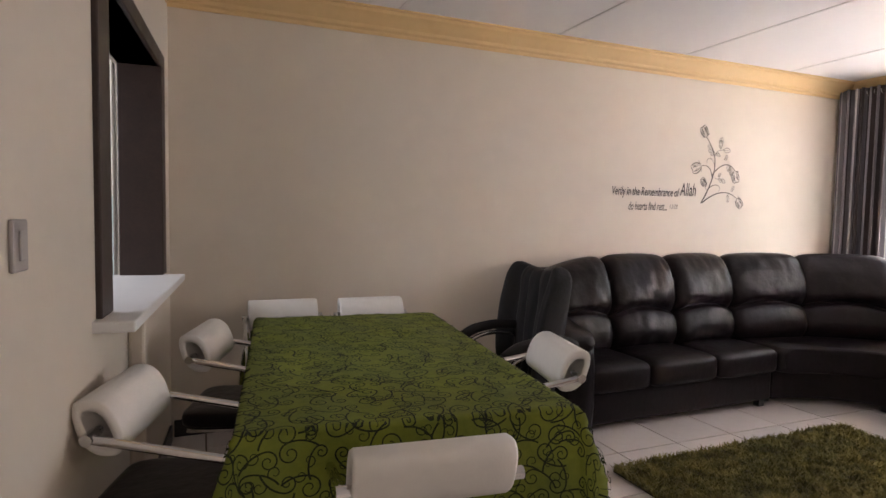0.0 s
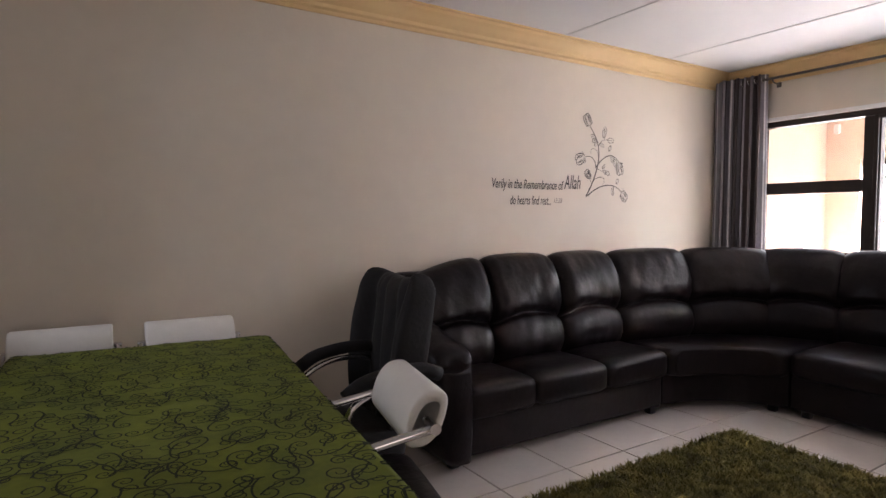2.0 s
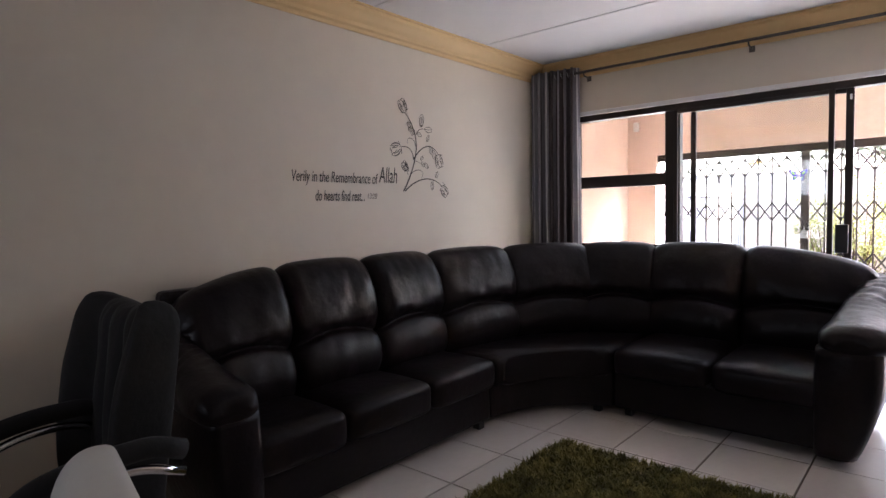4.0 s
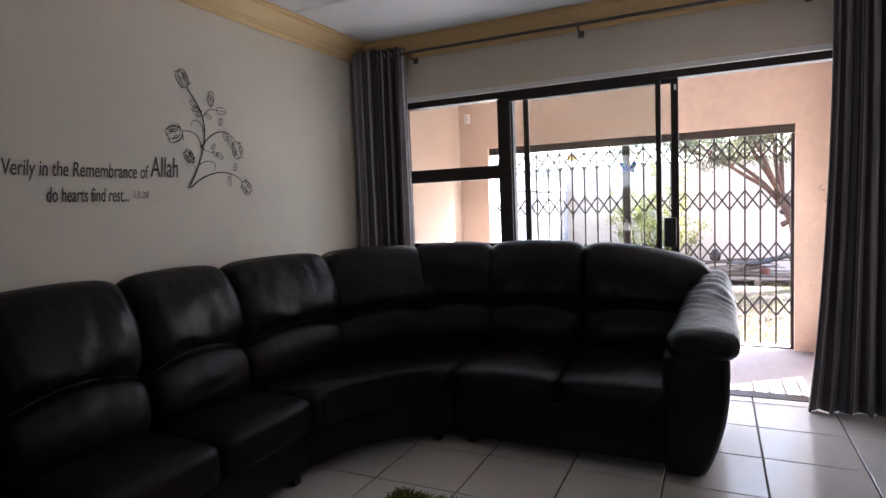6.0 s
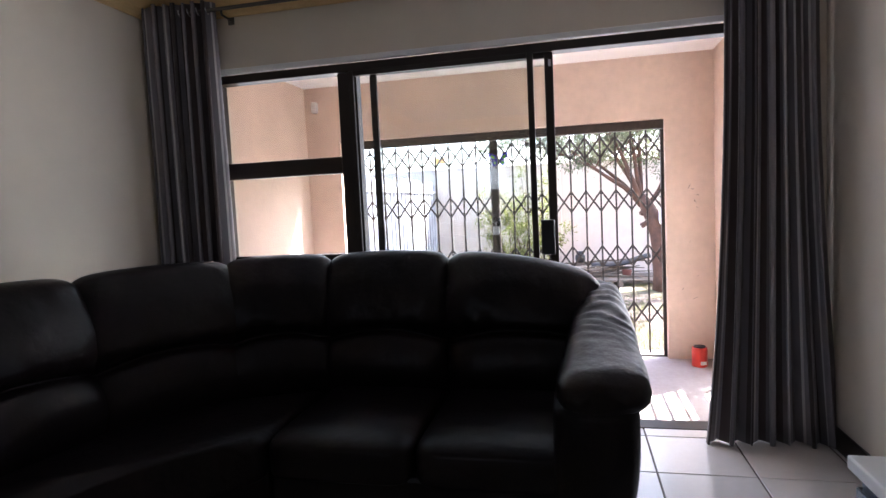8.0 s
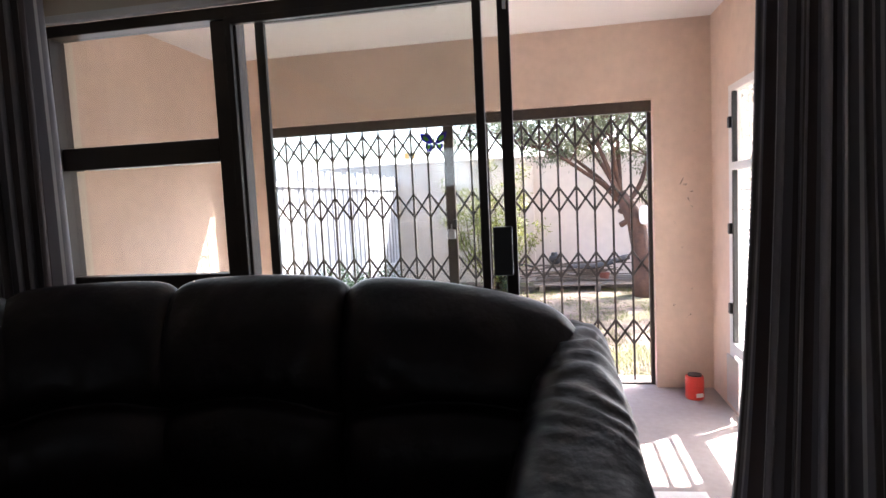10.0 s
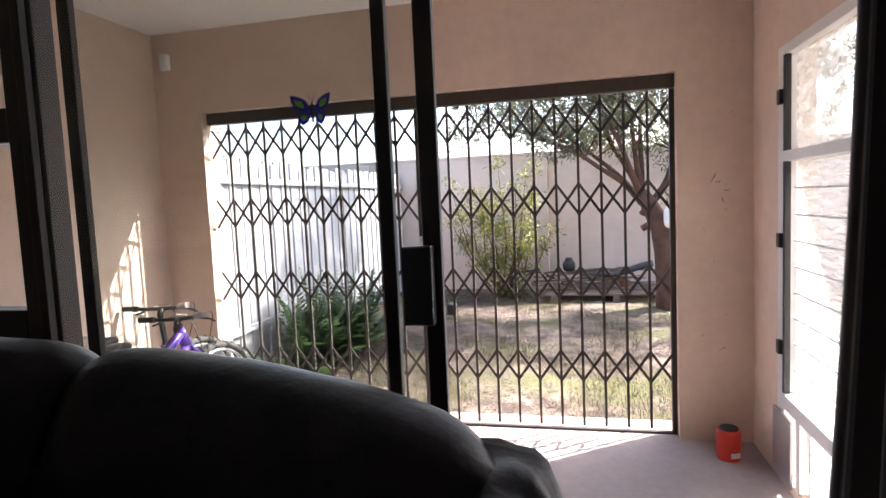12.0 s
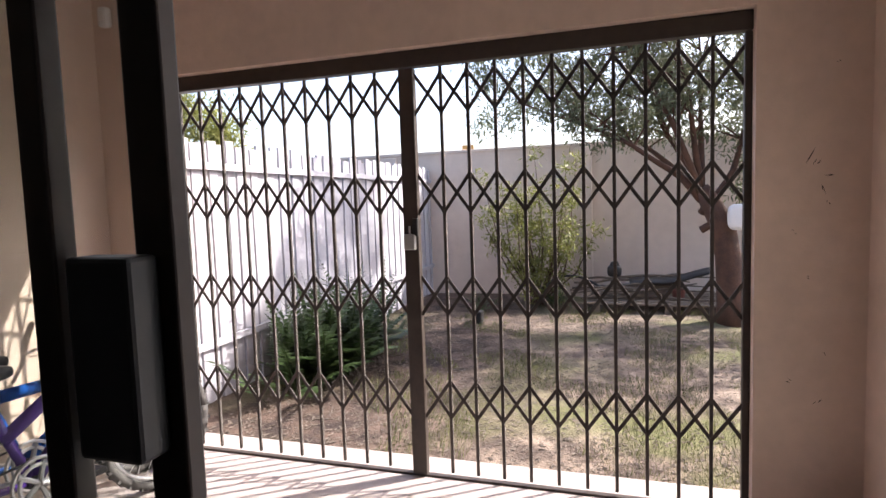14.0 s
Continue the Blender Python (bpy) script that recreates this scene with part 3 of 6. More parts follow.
def curtain(name, y0, y1, z0, z1, x, flare, label, seed):
    rnd = random.Random(seed)
    t = thing(name, label, "curtain", (x, 0, 0))
    nu, nv = 150, 24
    folds = 7
    ph = [rnd.uniform(-0.5, 0.5) for _ in range(folds * 2 + 2)]
    verts, uvs, faces = [], [], []
    for j in range(nv + 1):
        v = j / nv
        z = z1 + (z0 - z1) * v
        prev, u_len = None, 0.0
        for i in range(nu + 1):
            s = i / nu
            a = s * folds * 2 * math.pi + 0.5 * math.sin(s * 9 + seed)
            amp = 0.045 + 0.012 * math.sin(s * 23 + seed)
            k = int(s * folds * 2)
            px = amp * math.sin(a) * (0.75 + 0.35 * v) + 0.012 * v * math.sin(7 * s + 5 * v + ph[k]) - flare[0] * s * s
            y = y0 + (y1 - y0) * s + 0.35 * amp * math.sin(2 * a) + flare[1] * v ** 2.2 * (0.5 - s) + 0.01 * v * ph[k]
            zz = z + (0.003 * math.sin(a * 0.5 + seed) if j == nv else 0)
            p = Vector((px, y, zz))
            if prev is not None:
                u_len += math.hypot(p.x - prev.x, p.y - prev.y)
            prev = p
            verts.append(p)
            uvs.append((u_len, zz))
    for j in range(nv):
        for i in range(nu):
            a = j * (nu + 1) + i
            faces.append((a, a + 1, a + nu + 2, a + nu + 1))
    me = bpy.data.meshes.new("cloth")
    me.from_pydata(verts, [], faces)
    layer = me.uv_layers.new(name="cloth")
    # the stripes run straight down: every row takes the widths of the top one
    for poly in me.polygons:
        for li in poly.loop_indices:
            vi = me.loops[li].vertex_index
            layer.data[li].uv = uvs[vi % (nu + 1)][0] + seed * 0.07, uvs[vi][1]
    me.polygons.foreach_set("use_smooth", [True] * len(me.polygons))
    me.materials.append(M_CURTAIN)
    ob = new("cloth", me)
    ob.parent = t
    sol = ob.modifiers.new("thickness", "SOLIDIFY")
    sol.thickness = 0.003
    for i in range(folds):
        bm = bmesh.new()
        y = y0 + (y1 - y0) * (i + 0.5) / folds
        ring = [(0.0 + 0.02 * math.cos(q), y + 0.006 * math.sin(q), z1 - 0.05 + 0.024 * math.sin(q)) for q in [2 * math.pi * n / 14 for n in range(15)]]
        part("eyelet", add_tube(bm, ring, 0.004, 6), M_CHROME, t)
    return t


curtain("curtain", 3.11, 3.535, 0.004, 2.555, 5.385, (0.06, -0.03), "grey striped eyelet curtain bunched beside the window", 1)
curtain("curtain", -0.12, 0.318, 0.004, 2.555, 5.375, (0.0, -0.24), "grey striped eyelet curtain bunched beside the open door", 2)


def curtain_rod():
    t = thing("curtain_rod", "brushed steel curtain rod on wall brackets", "curtain rod", (5.385, 0, 2.505))
    part("rod", tube([(0, -0.14, 0), (0, 3.545, 0)], 0.011, 10), M_ROD, t)
    for y in (0.42, 1.76, 3.05):
        b = tube(bend([(0, y, -0.012), (0, y, -0.034), (0.103, y, -0.040)], 0.012), 0.006)
        add_box(b, 0.095, 0.104, y - 0.02, y + 0.02, -0.066, -0.022, 0.003)
        part("bracket", b, M_ROD, t)


curtain_rod()

# ---------------------------------------------------------------- serving hatch, switch, kitchen


def hatch():
    t = thing("window_hatch", "dark-stained timber frame of the kitchen serving hatch", "hatch frame", kind="structure")
    x0, x1 = -0.185, 0.018
    part("frame_side", box(x0, x1, HY0 - 0.05, HY0 + 0.10, HZ0, HZ1, 0.005), M_DARKWOOD, t)
    part("frame_side", box(x0, x1, HY1 - 0.06, HY1 + 0.06, HZ0, HZ1, 0.005), M_DARKWOOD, t)
    part("frame_head", box(x0, x1, HY0 - 0.05, HY1 + 0.06, HZ1, HZ1 + 0.075, 0.005), M_DARKWOOD, t)
    t.matrix_world = WEST


hatch()
bm = box(-0.30, 0.115, HY0 - 0.10, HY1 - 0.01, HZ0 - 0.035, HZ0, 0.006)
tagged(finish("hatch_counter", bm, M_WHITE), "white stone serving counter set into the hatch", "counter", kind="structure").matrix_world = WEST
bm = box(0.001, 0.06, HY0 + 0.42, HY0 + 0.72, 0.0, HZ0 - 0.035, 0.012)
structure("trim_hatch_pier", bm, M_WALL, "plastered pier under the hatch counter", "pier").matrix_world = WEST


def light_switch():
    t = thing("light_switch", "grey light switch plate on the cream wall", "light switch")
    t.matrix_world = WEST @ pose(0, -2.28, 1.255)
    part("plate", box(0.0, 0.010, -0.040, 0.040, -0.052, 0.052, 0.004), M_SWITCH, t)
    part("rocker", box(0.010, 0.014, -0.014, 0.014, -0.03, 0.03, 0.002), M_SWITCH, t)


light_switch()


def kitchen_cupboard():
    t = thing("kitchen_cupboard", "white kitchen cupboard over a pale blue panel seen through the hatch", "cupboard", (0, 0, 0))
    part("body", box(-2.2, -0.66, 3.42, 3.54, 0.0, 2.25, 0.004), M_WHITE, t)
    for k in range(3):
        x = -2.18 + k * 0.51
        part("panel", box(x, x + 0.50, 3.402, 3.42, 0.93, 1.405, 0.003), M_SPLASH, t, "pale blue glossy panel")
        d = part("door", box(x, x + 0.50, 3.402, 3.42, 1.415, 2.24, 0.003), M_WHITE, t)
        part("handle", tube(bend([(x + 0.05, 3.402, 1.5), (x + 0.05, 3.38, 1.5), (x + 0.05, 3.38, 1.65), (x + 0.05, 3.402, 1.65)], 0.01), 0.005), M_CHROME, d)
        part("lower_door", box(x, x + 0.50, 3.402, 3.42, 0.08, 0.92, 0.003), M_WHITE, t)


kitchen_cupboard()

# ---------------------------------------------------------------- wall decal
DY = YN - 0.0025


def flat_ribbon(bm, pts, widths, y=DY):
    pts = [Vector((p[0], p[1])) for p in pts]
    if not hasattr(widths, "__len__"):
        widths = [widths] * len(pts)
    a, b = [], []
    for i, p in enumerate(pts):
        d = (pts[min(i + 1, len(pts) - 1)] - pts[max(i - 1, 0)]).normalized()
        n = Vector((-d.y, d.x)) * widths[i] / 2
        a.append(bm.verts.new((p.x + n.x, y, p.y + n.y)))
        b.append(bm.verts.new((p.x - n.x, y, p.y - n.y)))
    for i in range(len(pts) - 1):
        bm.faces.new((a[i], a[i + 1], b[i + 1], b[i]))


def bez(p0, p1, p2, p3, n=18):
    out = []
    for i in range(n + 1):
        t = i / n
        out.append(tuple((1 - t) ** 3 * a + 3 * (1 - t) ** 2 * t * b + 3 * (1 - t) * t * t * c + t ** 3 * d for a, b, c, d in zip(p0, p1, p2, p3)))
    return out


def decal():
    t = thing("wall_decal", "dark brown vinyl rose branch decal on the cream wall", "wall decal")
    # stems, in wall coordinates x, z; the branch springs from (3.51, 1.475)
    O = Vector((3.665, 1.484))
    def P(dx, dz):
        return (O.x + dx * 1.15, O.y - 0.013 + dz * 0.845)
    stems = [
        (bez(P(0, 0), P(0.07, 0.13), P(0.13, 0.30), P(0.122, 0.42)) + bez(P(0.122, 0.42), P(0.118, 0.52), P(0.07, 0.60), P(0.03, 0.655))[1:], 0.013),
        (bez(P(0.015, 0.005), P(0.12, 0.12), P(0.27, 0.16), P(0.36, 0.05)), 0.011),
        (bez(P(0.098, 0.28), P(0.17, 0.40), P(0.26, 0.44), P(0.325, 0.34)), 0.010),
        (bez(P(0.095, 0.27), P(0.09, 0.36), P(0.05, 0.385), P(-0.01, 0.37)), 0.009),
        (bez(P(0.118, 0.48), P(0.14, 0.53), P(0.17, 0.55), P(0.21, 0.54)), 0.006),
        (bez(P(0.074, 0.156), P(0.13, 0.21), P(0.21, 0.19), P(0.165, 0.12)), 0.006),
        (bez(P(0.118, 0.38), P(0.11, 0.47), P(0.03, 0.47), P(0.045, 0.40)), 0.005),
        (bez(P(0.35, 0.055), P(0.37, 0.05), P(0.40, 0.08), P(0.36, 0.09)), 0.004),
        (bez(P(0.098, 0.27), P(0.14, 0.25), P(0.15, 0.24), P(0.165, 0.25)), 0.004),
        (bez(P(0.27, 0.11), P(0.28, 0.09), P(0.275, 0.07), P(0.26, 0.05)), 0.004),
        (bez(P(0.06, 0.12), P(0.04, 0.15), P(0.03, 0.17), P(0.03, 0.20)), 0.005),
    ]
    for pts, w in stems:
        bm = bmesh.new()
        n = len(pts)
        flat_ribbon(bm, pts, [w * (1.0 - 0.55 * i / n) for i in range(n)])
        part("stem", bm, M_DECAL, t)
    # roses: loose petals drawn as outlines
    def rose(at, axis, size):
        """A half-open rose seen from the side; axis points from its stalk to its mouth."""
        bm = bmesh.new()
        q = radians(axis)
        e, f = Vector((math.cos(q), math.sin(q))), Vector((-math.sin(q), math.cos(q)))
        lines = (((0, 0), (0.15, -0.55), (0.65, -0.68), (1.0, -0.42), 0.009), ((0, 0), (0.15, 0.55), (0.65, 0.68), (1.0, 0.42), 0.009),
                 ((1.0, -0.42), (1.15, -0.10), (0.86, 0.02), (1.04, 0.14), 0.008), ((1.04, 0.14), (0.9, 0.3), (1.1, 0.34), (1.0, 0.42), 0.007),
                 ((0.12, -0.05), (0.5, -0.55), (0.8, -0.15), (0.95, -0.08), 0.007), ((0.12, 0.05), (0.5, 0.50), (0.72, 0.22), (0.98, 0.20), 0.007),
                 ((0.3, -0.25), (0.5, 0.10), (0.75, -0.35), (0.88, -0.30), 0.006), ((0.35, 0.22), (0.6, -0.05), (0.7, 0.35), (0.85, 0.36), 0.006),
                 ((0.55, -0.45), (0.65, -0.2), (0.8, -0.5), (0.92, -0.42), 0.005), ((0.05, -0.2), (0.15, -0.35), (0.1, -0.5), (0.2, -0.62), 0.006),
                 ((0.05, 0.2), (0.15, 0.35), (0.1, 0.5), (0.2, 0.62), 0.006))
        for k, (p0, p1, p2, p3, w) in enumerate(lines):
            pts = [Vector(at) + e * (size * u) + f * (size * 0.74 * v) for u, v in bez(p0, p1, p2, p3, 10)]
            flat_ribbon(bm, pts, [w * (0.30 + 0.65 * math.sin(math.pi * i / 10)) for i in range(11)], DY - 0.0002 * k)
        part("rose", bm, M_DECAL, t)

    for at, axis, size in ((P(0.03, 0.655), 118, 0.095), (P(-0.01, 0.37), 200, 0.105), (P(0.325, 0.34), -78, 0.100), (P(0.355, 0.055), -48, 0.090),
                           (P(0.035, 0.175), 125, 0.070)):
        rose(at, axis, size)
    # leaves
    for dx, dz, a, L in ((0.205, 0.54, 0, 0.075), (0.17, 0.555, 85, 0.07), (0.13, 0.50, -20, 0.05), (0.09, 0.54, 150, 0.06), (0.045, 0.17, 120, 0.06), (0.165, 0.255, -40, 0.045), (0.25, 0.40, -75, 0.06), (0.262, 0.09, -85, 0.06), (0.30, 0.13, 60, 0.05), (0.22, 0.44, 60, 0.05), (0.16, 0.27, 50, 0.04), (0.10, 0.535, 195, 0.055), (0.11, 0.52, 225, 0.05), (0.19, 0.245, -30, 0.055), (0.275, 0.37, -70, 0.07), (0.17, 0.565, 80, 0.085)):
        bm = bmesh.new()
        c = Vector(P(dx, dz))
        q = radians(a)
        d, n = Vector((math.cos(q), math.sin(q))), Vector((-math.sin(q), math.cos(q)))
        loop = [c + d * L * (0.5 - 0.5 * math.cos(s * math.pi)) * 1.0 + n * L * 0.26 * math.sin(s * math.pi) for s in [i / 10 for i in range(11)]]
        loop2 = [c + d * L * (0.5 - 0.5 * math.cos(s * math.pi)) - n * L * 0.26 * math.sin(s * math.pi) for s in [i / 10 for i in range(11)]]
        flat_ribbon(bm, loop, 0.004)
        flat_ribbon(bm, loop2, 0.004)
        flat_ribbon(bm, [c, c + d * L * 0.9], 0.003)
        part("leaf", bm, M_DECAL, t)
    def words(text, x, z, width, height, mat):
        cu = bpy.data.curves.new("words", "FONT")
        cu.body = text
        cu.shear = 0.22
        cu.extrude = 0.0005
        cu.offset = 0.004
        ob = new("lettering", cu)
        bpy.context.view_layer.update()
        me = bpy.data.meshes.new_from_object(ob)
        bpy.data.objects.remove(ob)
        vx, vy = [v.co.x for v in me.vertices], [v.co.y for v in me.vertices]
        sx, sz, y0 = width / (max(vx) - min(vx)), height / (max(vy) - min(vy)), min(vy)
        for v in me.vertices:
            v.co = Vector((x + v.co.x * sx, DY - v.co.z, z + (v.co.y - y0) * sz))
        me.materials.append(mat)
        o = new("lettering", me)
        o.parent = t
    words("Verily in the Remembrance of", 2.734, 1.496, 0.683, 0.090, M_DECAL)
    words("Allah", 3.432, 1.527, 0.174, 0.107, M_DECAL)
    words("do hearts find rest...", 2.902, 1.402, 0.393, 0.067, M_DECAL)
    words("13:28", 3.32, 1.418, 0.085, 0.036, M_DECAL_GREY)


decal()

# ---------------------------------------------------------------- corner sofa
BACK_PROFILE = [(0.19, 0.38), (0.255, 0.43), (0.290, 0.50), (0.285, 0.57), (0.250, 0.625), (0.205, 0.648), (0.232, 0.672), (0.262, 0.74), (0.255, 0.82),
                (0.232, 0.90), (0.195, 0.97), (0.14, 1.035), (0.08, 1.062), (0.02, 1.055), (-0.04, 1.01), (-0.065, 0.90), (-0.07, 0.70), (-0.07, 0.40)]


def smooth_loop(pts, per):
    """A closed Catmull-Rom curve through pts."""
    out, n = [], len(pts)
    for i in range(n):
        p0, p1, p2, p3 = (Vector(pts[(i + k) % n]) for k in (-1, 0, 1, 2))
        for k in range(per):
            t = k / per
            out.append(0.5 * (2 * p1 + (p2 - p0) * t + (2 * p0 - 5 * p1 + 4 * p2 - p3) * t * t + (3 * p1 - p0 - 3 * p2 + p3) * t ** 3))
    return out


BACK_LOOP = smooth_loop(BACK_PROFILE, 3)


def back_cushion(p, q, parent, seed, drop_p=0.0, drop_q=0.0):
    """A two-tier backrest cushion between the rear base points p and q; a dropped end is gathered in puckers above the arm."""
    rnd = random.Random(seed)
    p, q = Vector((*p, 0)), Vector((*q, 0))
    d = q - p
    w = d.length
    d.normalize()
    n = Vector((d.y, -d.x, 0))
    bm = bmesh.new()
    nu, m = 44, len(BACK_LOOP)
    rows = []
    k1, k2 = rnd.uniform(0, 6), rnd.uniform(0, 6)
    for i in range(nu + 1):
        u = -math.cos(math.pi * i / nu)
        drop = drop_p if u < 0 else drop_q
        gathered = drop > 0
        fall = 1 - abs(u) ** (7 if gathered else 9)
        shrink = 0.55 if gathered else 0.66
        slope = drop_p * ((1 - u) / 2) ** 1.3 + drop_q * ((1 + u) / 2) ** 1.3
        row = []
        for k, (o, z) in enumerate(BACK_LOOP):
            oo = 0.07 + (o - 0.07) * (shrink + (1 - shrink) * fall)
            zz = z - ((0.06 if gathered else 0.040) * (1 - fall) if z > 0.9 else 0)
            zz += 0.014 * math.cos(u * 1.5) if z > 0.9 else 0
            zz -= slope * max(0, (z - 0.6) / 0.4)
            zz += 0.060 * (1 - u * u) * math.exp(-((z - 0.65) / 0.075) ** 2)
            wr = 0.007 * noise.noise((u * 3 + k1, z * 7, k2))
            wr += 0.010 * fall * noise.noise((u * 5 + k2 + z * 6, z * 9 - u * 3, k1)) * math.exp(-((z - 0.74) / 0.07) ** 2)
            wr += 0.007 * fall * noise.noise((u * 7 + k1, z * 9 + u * 4, k2 + 4)) * math.exp(-((z - 0.98) / 0.07) ** 2)
            wr += 0.004 * fall * noise.noise((u * 6 + k1, z * 16, k2 + 4))
            if gathered:
                wr += 0.007 * math.sin(k * 2.1) * max(0, (abs(u) - 0.82) / 0.18)
            row.append(bm.verts.new(p + d * (w / 2 + u * (w / 2 - 0.003)) + n * (oo + wr) + Vector((0, 0, zz))))
        rows.append(row)
    for a, b in zip(rows, rows[1:]):
        for k in range(m):
            bm.faces.new((a[k], a[(k + 1) % m], b[(k + 1) % m], b[k]))
    bm.faces.new(rows[0][::-1])
    bm.faces.new(rows[-1])
    return part("backrest", bm, M_LEATHER, parent, "", True)


def seat_cushion(x0, x1, y0, y1, parent, z0=0.25, z1=0.44):
    part("seat", pillow((x0 + x1) / 2, (y0 + y1) / 2, (z0 + z1) / 2, x1 - x0 - 0.004, y1 - y0, z1 - z0, 0.38, 0.22, 40, 20, sag=0.015), M_LEATHER, parent, "", True)


def sofa_arm(parent, front, back, side, top_front, top_back, bottom, w):
    """A soft arm that slopes down to a wide rounded front, gathered in pleats towards the back; side points away from the seat."""
    front, back, side = Vector((*front, 0)), Vector((*back, 0)), Vector((*side, 0))
    d = back - front
    bm = bmesh.new()
    rows = []
    ns, na = 64, 28
    for i in range(ns + 1):
        s = i / ns
        end = min(1, math.sqrt(max(0.0, 1 - (1 - min(s / 0.14, 1)) ** 2)) + 0.02)
        top = top_front + (top_back - top_front) * (0.25 * s + 0.75 * s * s * (3 - 2 * s))
        low = bottom - 0.01 * s
        cz, rz = (top + low) / 2 - 0.012 * (1 - end), (top - low) / 2 * (0.30 + 0.70 * end)
        inner, outer = 0.0 + 0.07 * s, w - 0.035 * s * s
        cy, ry = (inner + outer) / 2, (outer - inner) / 2 * (0.45 + 0.55 * end)
        pleated = max(0, min(1, (s - 0.30) / 0.2))
        row = []
        for k in range(na):
            a = 2 * math.pi * k / na
            ca, sa = math.cos(a), math.sin(a)
            crease = 0.0045 * math.sin(s * 78 + 2.2 * ca + 7 * noise.noise((s * 4, ca * 1.5, 0.3))) * max(0, sa + 0.25) * pleated
            crease += 0.006 * noise.noise((s * 7, ca * 2, sa * 2))
            x = math.copysign(abs(ca) ** 0.85, ca) * (ry + crease)
            z = math.copysign(abs(sa) ** 0.85, sa) * (rz + crease)
            row.append(bm.verts.new(front + d * (s + 0.035 * (1 - end) * abs(sa)) + side * (cy + x) + Vector((0, 0, cz + z))))
        rows.append(row)
    for a, b in zip(rows, rows[1:]):
        for k in range(na):
            bm.faces.new((a[k], a[(k + 1) % na], b[(k + 1) % na], b[k]))
    bm.faces.new(rows[0][::-1])
    bm.faces.new(rows[-1])
    part("arm_pad", bm, M_LEATHER, parent, "", True)
    # panel under the pad: it swells below the pad and tapers to the foot
    bm = bmesh.new()
    rows = []
    dn = d.normalized()
    for i in range(15):
        v = i / 14
        z = 0.05 + v * (bottom - 0.02)
        belly = 0.03 * math.sin(v * math.pi)
        a, b = front + dn * (0.035 - belly * 0.6), back
        half = (w - 0.045) * (0.66 + 0.34 * v ** 0.8) + belly
        row = [a + side * 0.035, a + side * (half - 0.035)]
        row += [a + (b - a) * s + side * (half - (0.012 if s < 0.04 else 0)) for s in (0.025, 0.06, 0.35, 0.7, 1.0)]
        row += [b, a + (b - a) * 0.06, a + (b - a) * 0.025 + side * 0.012]
        rows.append([bm.verts.new(r + Vector((0, 0, z))) for r in row])
    m = len(rows[0])
    for a, b in zip(rows, rows[1:]):
        for k in range(m):
            bm.faces.new((a[k], a[(k + 1) % m], b[(k + 1) % m], b[k]))
    bm.faces.new(rows[0][::-1])
    bm.faces.new(rows[-1])
    part("arm_panel", bm, M_LEATHER, parent, "", True)


SOFA_LABEL = "dark brown leather %s, plump back cushions"


def feet(parent, pts):
    for x, y in pts:
        part("foot", box(x - 0.025, x + 0.025, y - 0.025, y + 0.025, 0.0, 0.055, 0.004), M_BLACK, parent)


def sofa_three():
    t = thing("sofa", SOFA_LABEL % "three-seat section by the wall", "sofa", group="corner sofa sections")
    xs = (1.86, 2.40, 2.97, 3.54)
    for i in range(3):
        back_cushion((xs[i], 3.30), (xs[i + 1], 3.30), t, i, 0.10 if i == 0 else 0.0)
        seat_cushion(xs[i] + (0.06 if i == 0 else 0), xs[i + 1], 2.66, 3.16, t)
    part("base", box(1.86, 3.54, 2.73, 3.36, 0.05, 0.30, 0.02), M_LEATHER, t)
    part("rear_panel", box(1.86, 3.54, 3.30, 3.40, 0.05, 0.98, 0.03, 3), M_LEATHER, t)
    sofa_arm(t, (1.965, 2.64), (1.965, 3.34), (-1, 0), 0.655, 0.87, 0.52, 0.255)
    feet(t, ((1.9, 2.78), (3.48, 2.78), (1.9, 3.3), (3.48, 3.3)))


def sofa_corner():
    t = thing("sofa", SOFA_LABEL % "curved corner section", "sofa", group="corner sofa sections")
    arc = [(3.545 + 1.50 * math.sin(a), 2.29 + 1.01 * math.cos(a)) for a in (0, math.pi / 6 - 0.03, math.pi / 3, math.pi / 2)]
    for i in range(3):
        back_cushion(arc[i], arc[i + 1], t, 10 + i)
    front = bez((3.55, 2.67), (3.78, 2.66), (4.05, 2.50), (4.15, 2.25), 8)
    seat = front + [(4.80, 2.25), (4.62, 2.66), (4.30, 2.95), (3.55, 3.10)]
    part("seat", prism(seat, 0.25, 0.43, 0.05, 4), M_LEATHER, t, "", True)
    front2 = bez((3.55, 2.74), (3.82, 2.73), (4.10, 2.56), (4.20, 2.25), 8)
    basep = front2 + [(5.05, 2.25), (4.85, 2.85), (4.35, 3.25), (3.55, 3.32)]
    part("base", prism(basep, 0.05, 0.30, 0.012, 2), M_LEATHER, t)
    rear = [(3.55, 3.24)] + [(3.545 + 1.50 * math.sin(a), 2.29 + 1.01 * math.cos(a)) for a in [math.pi / 2 * i / 8 for i in range(9)]]
    outer = [(3.545 + 1.57 * math.sin(a), 2.29 + 1.08 * math.cos(a)) for a in [math.pi / 2 * i / 8 for i in range(8, -1, -1)]]
    part("rear_panel", prism(rear[1:] + outer, 0.05, 0.97, 0.012, 2), M_LEATHER, t)
    feet(t, ((3.62, 2.85), (4.22, 2.36), (4.95, 2.35), (3.62, 3.2)))


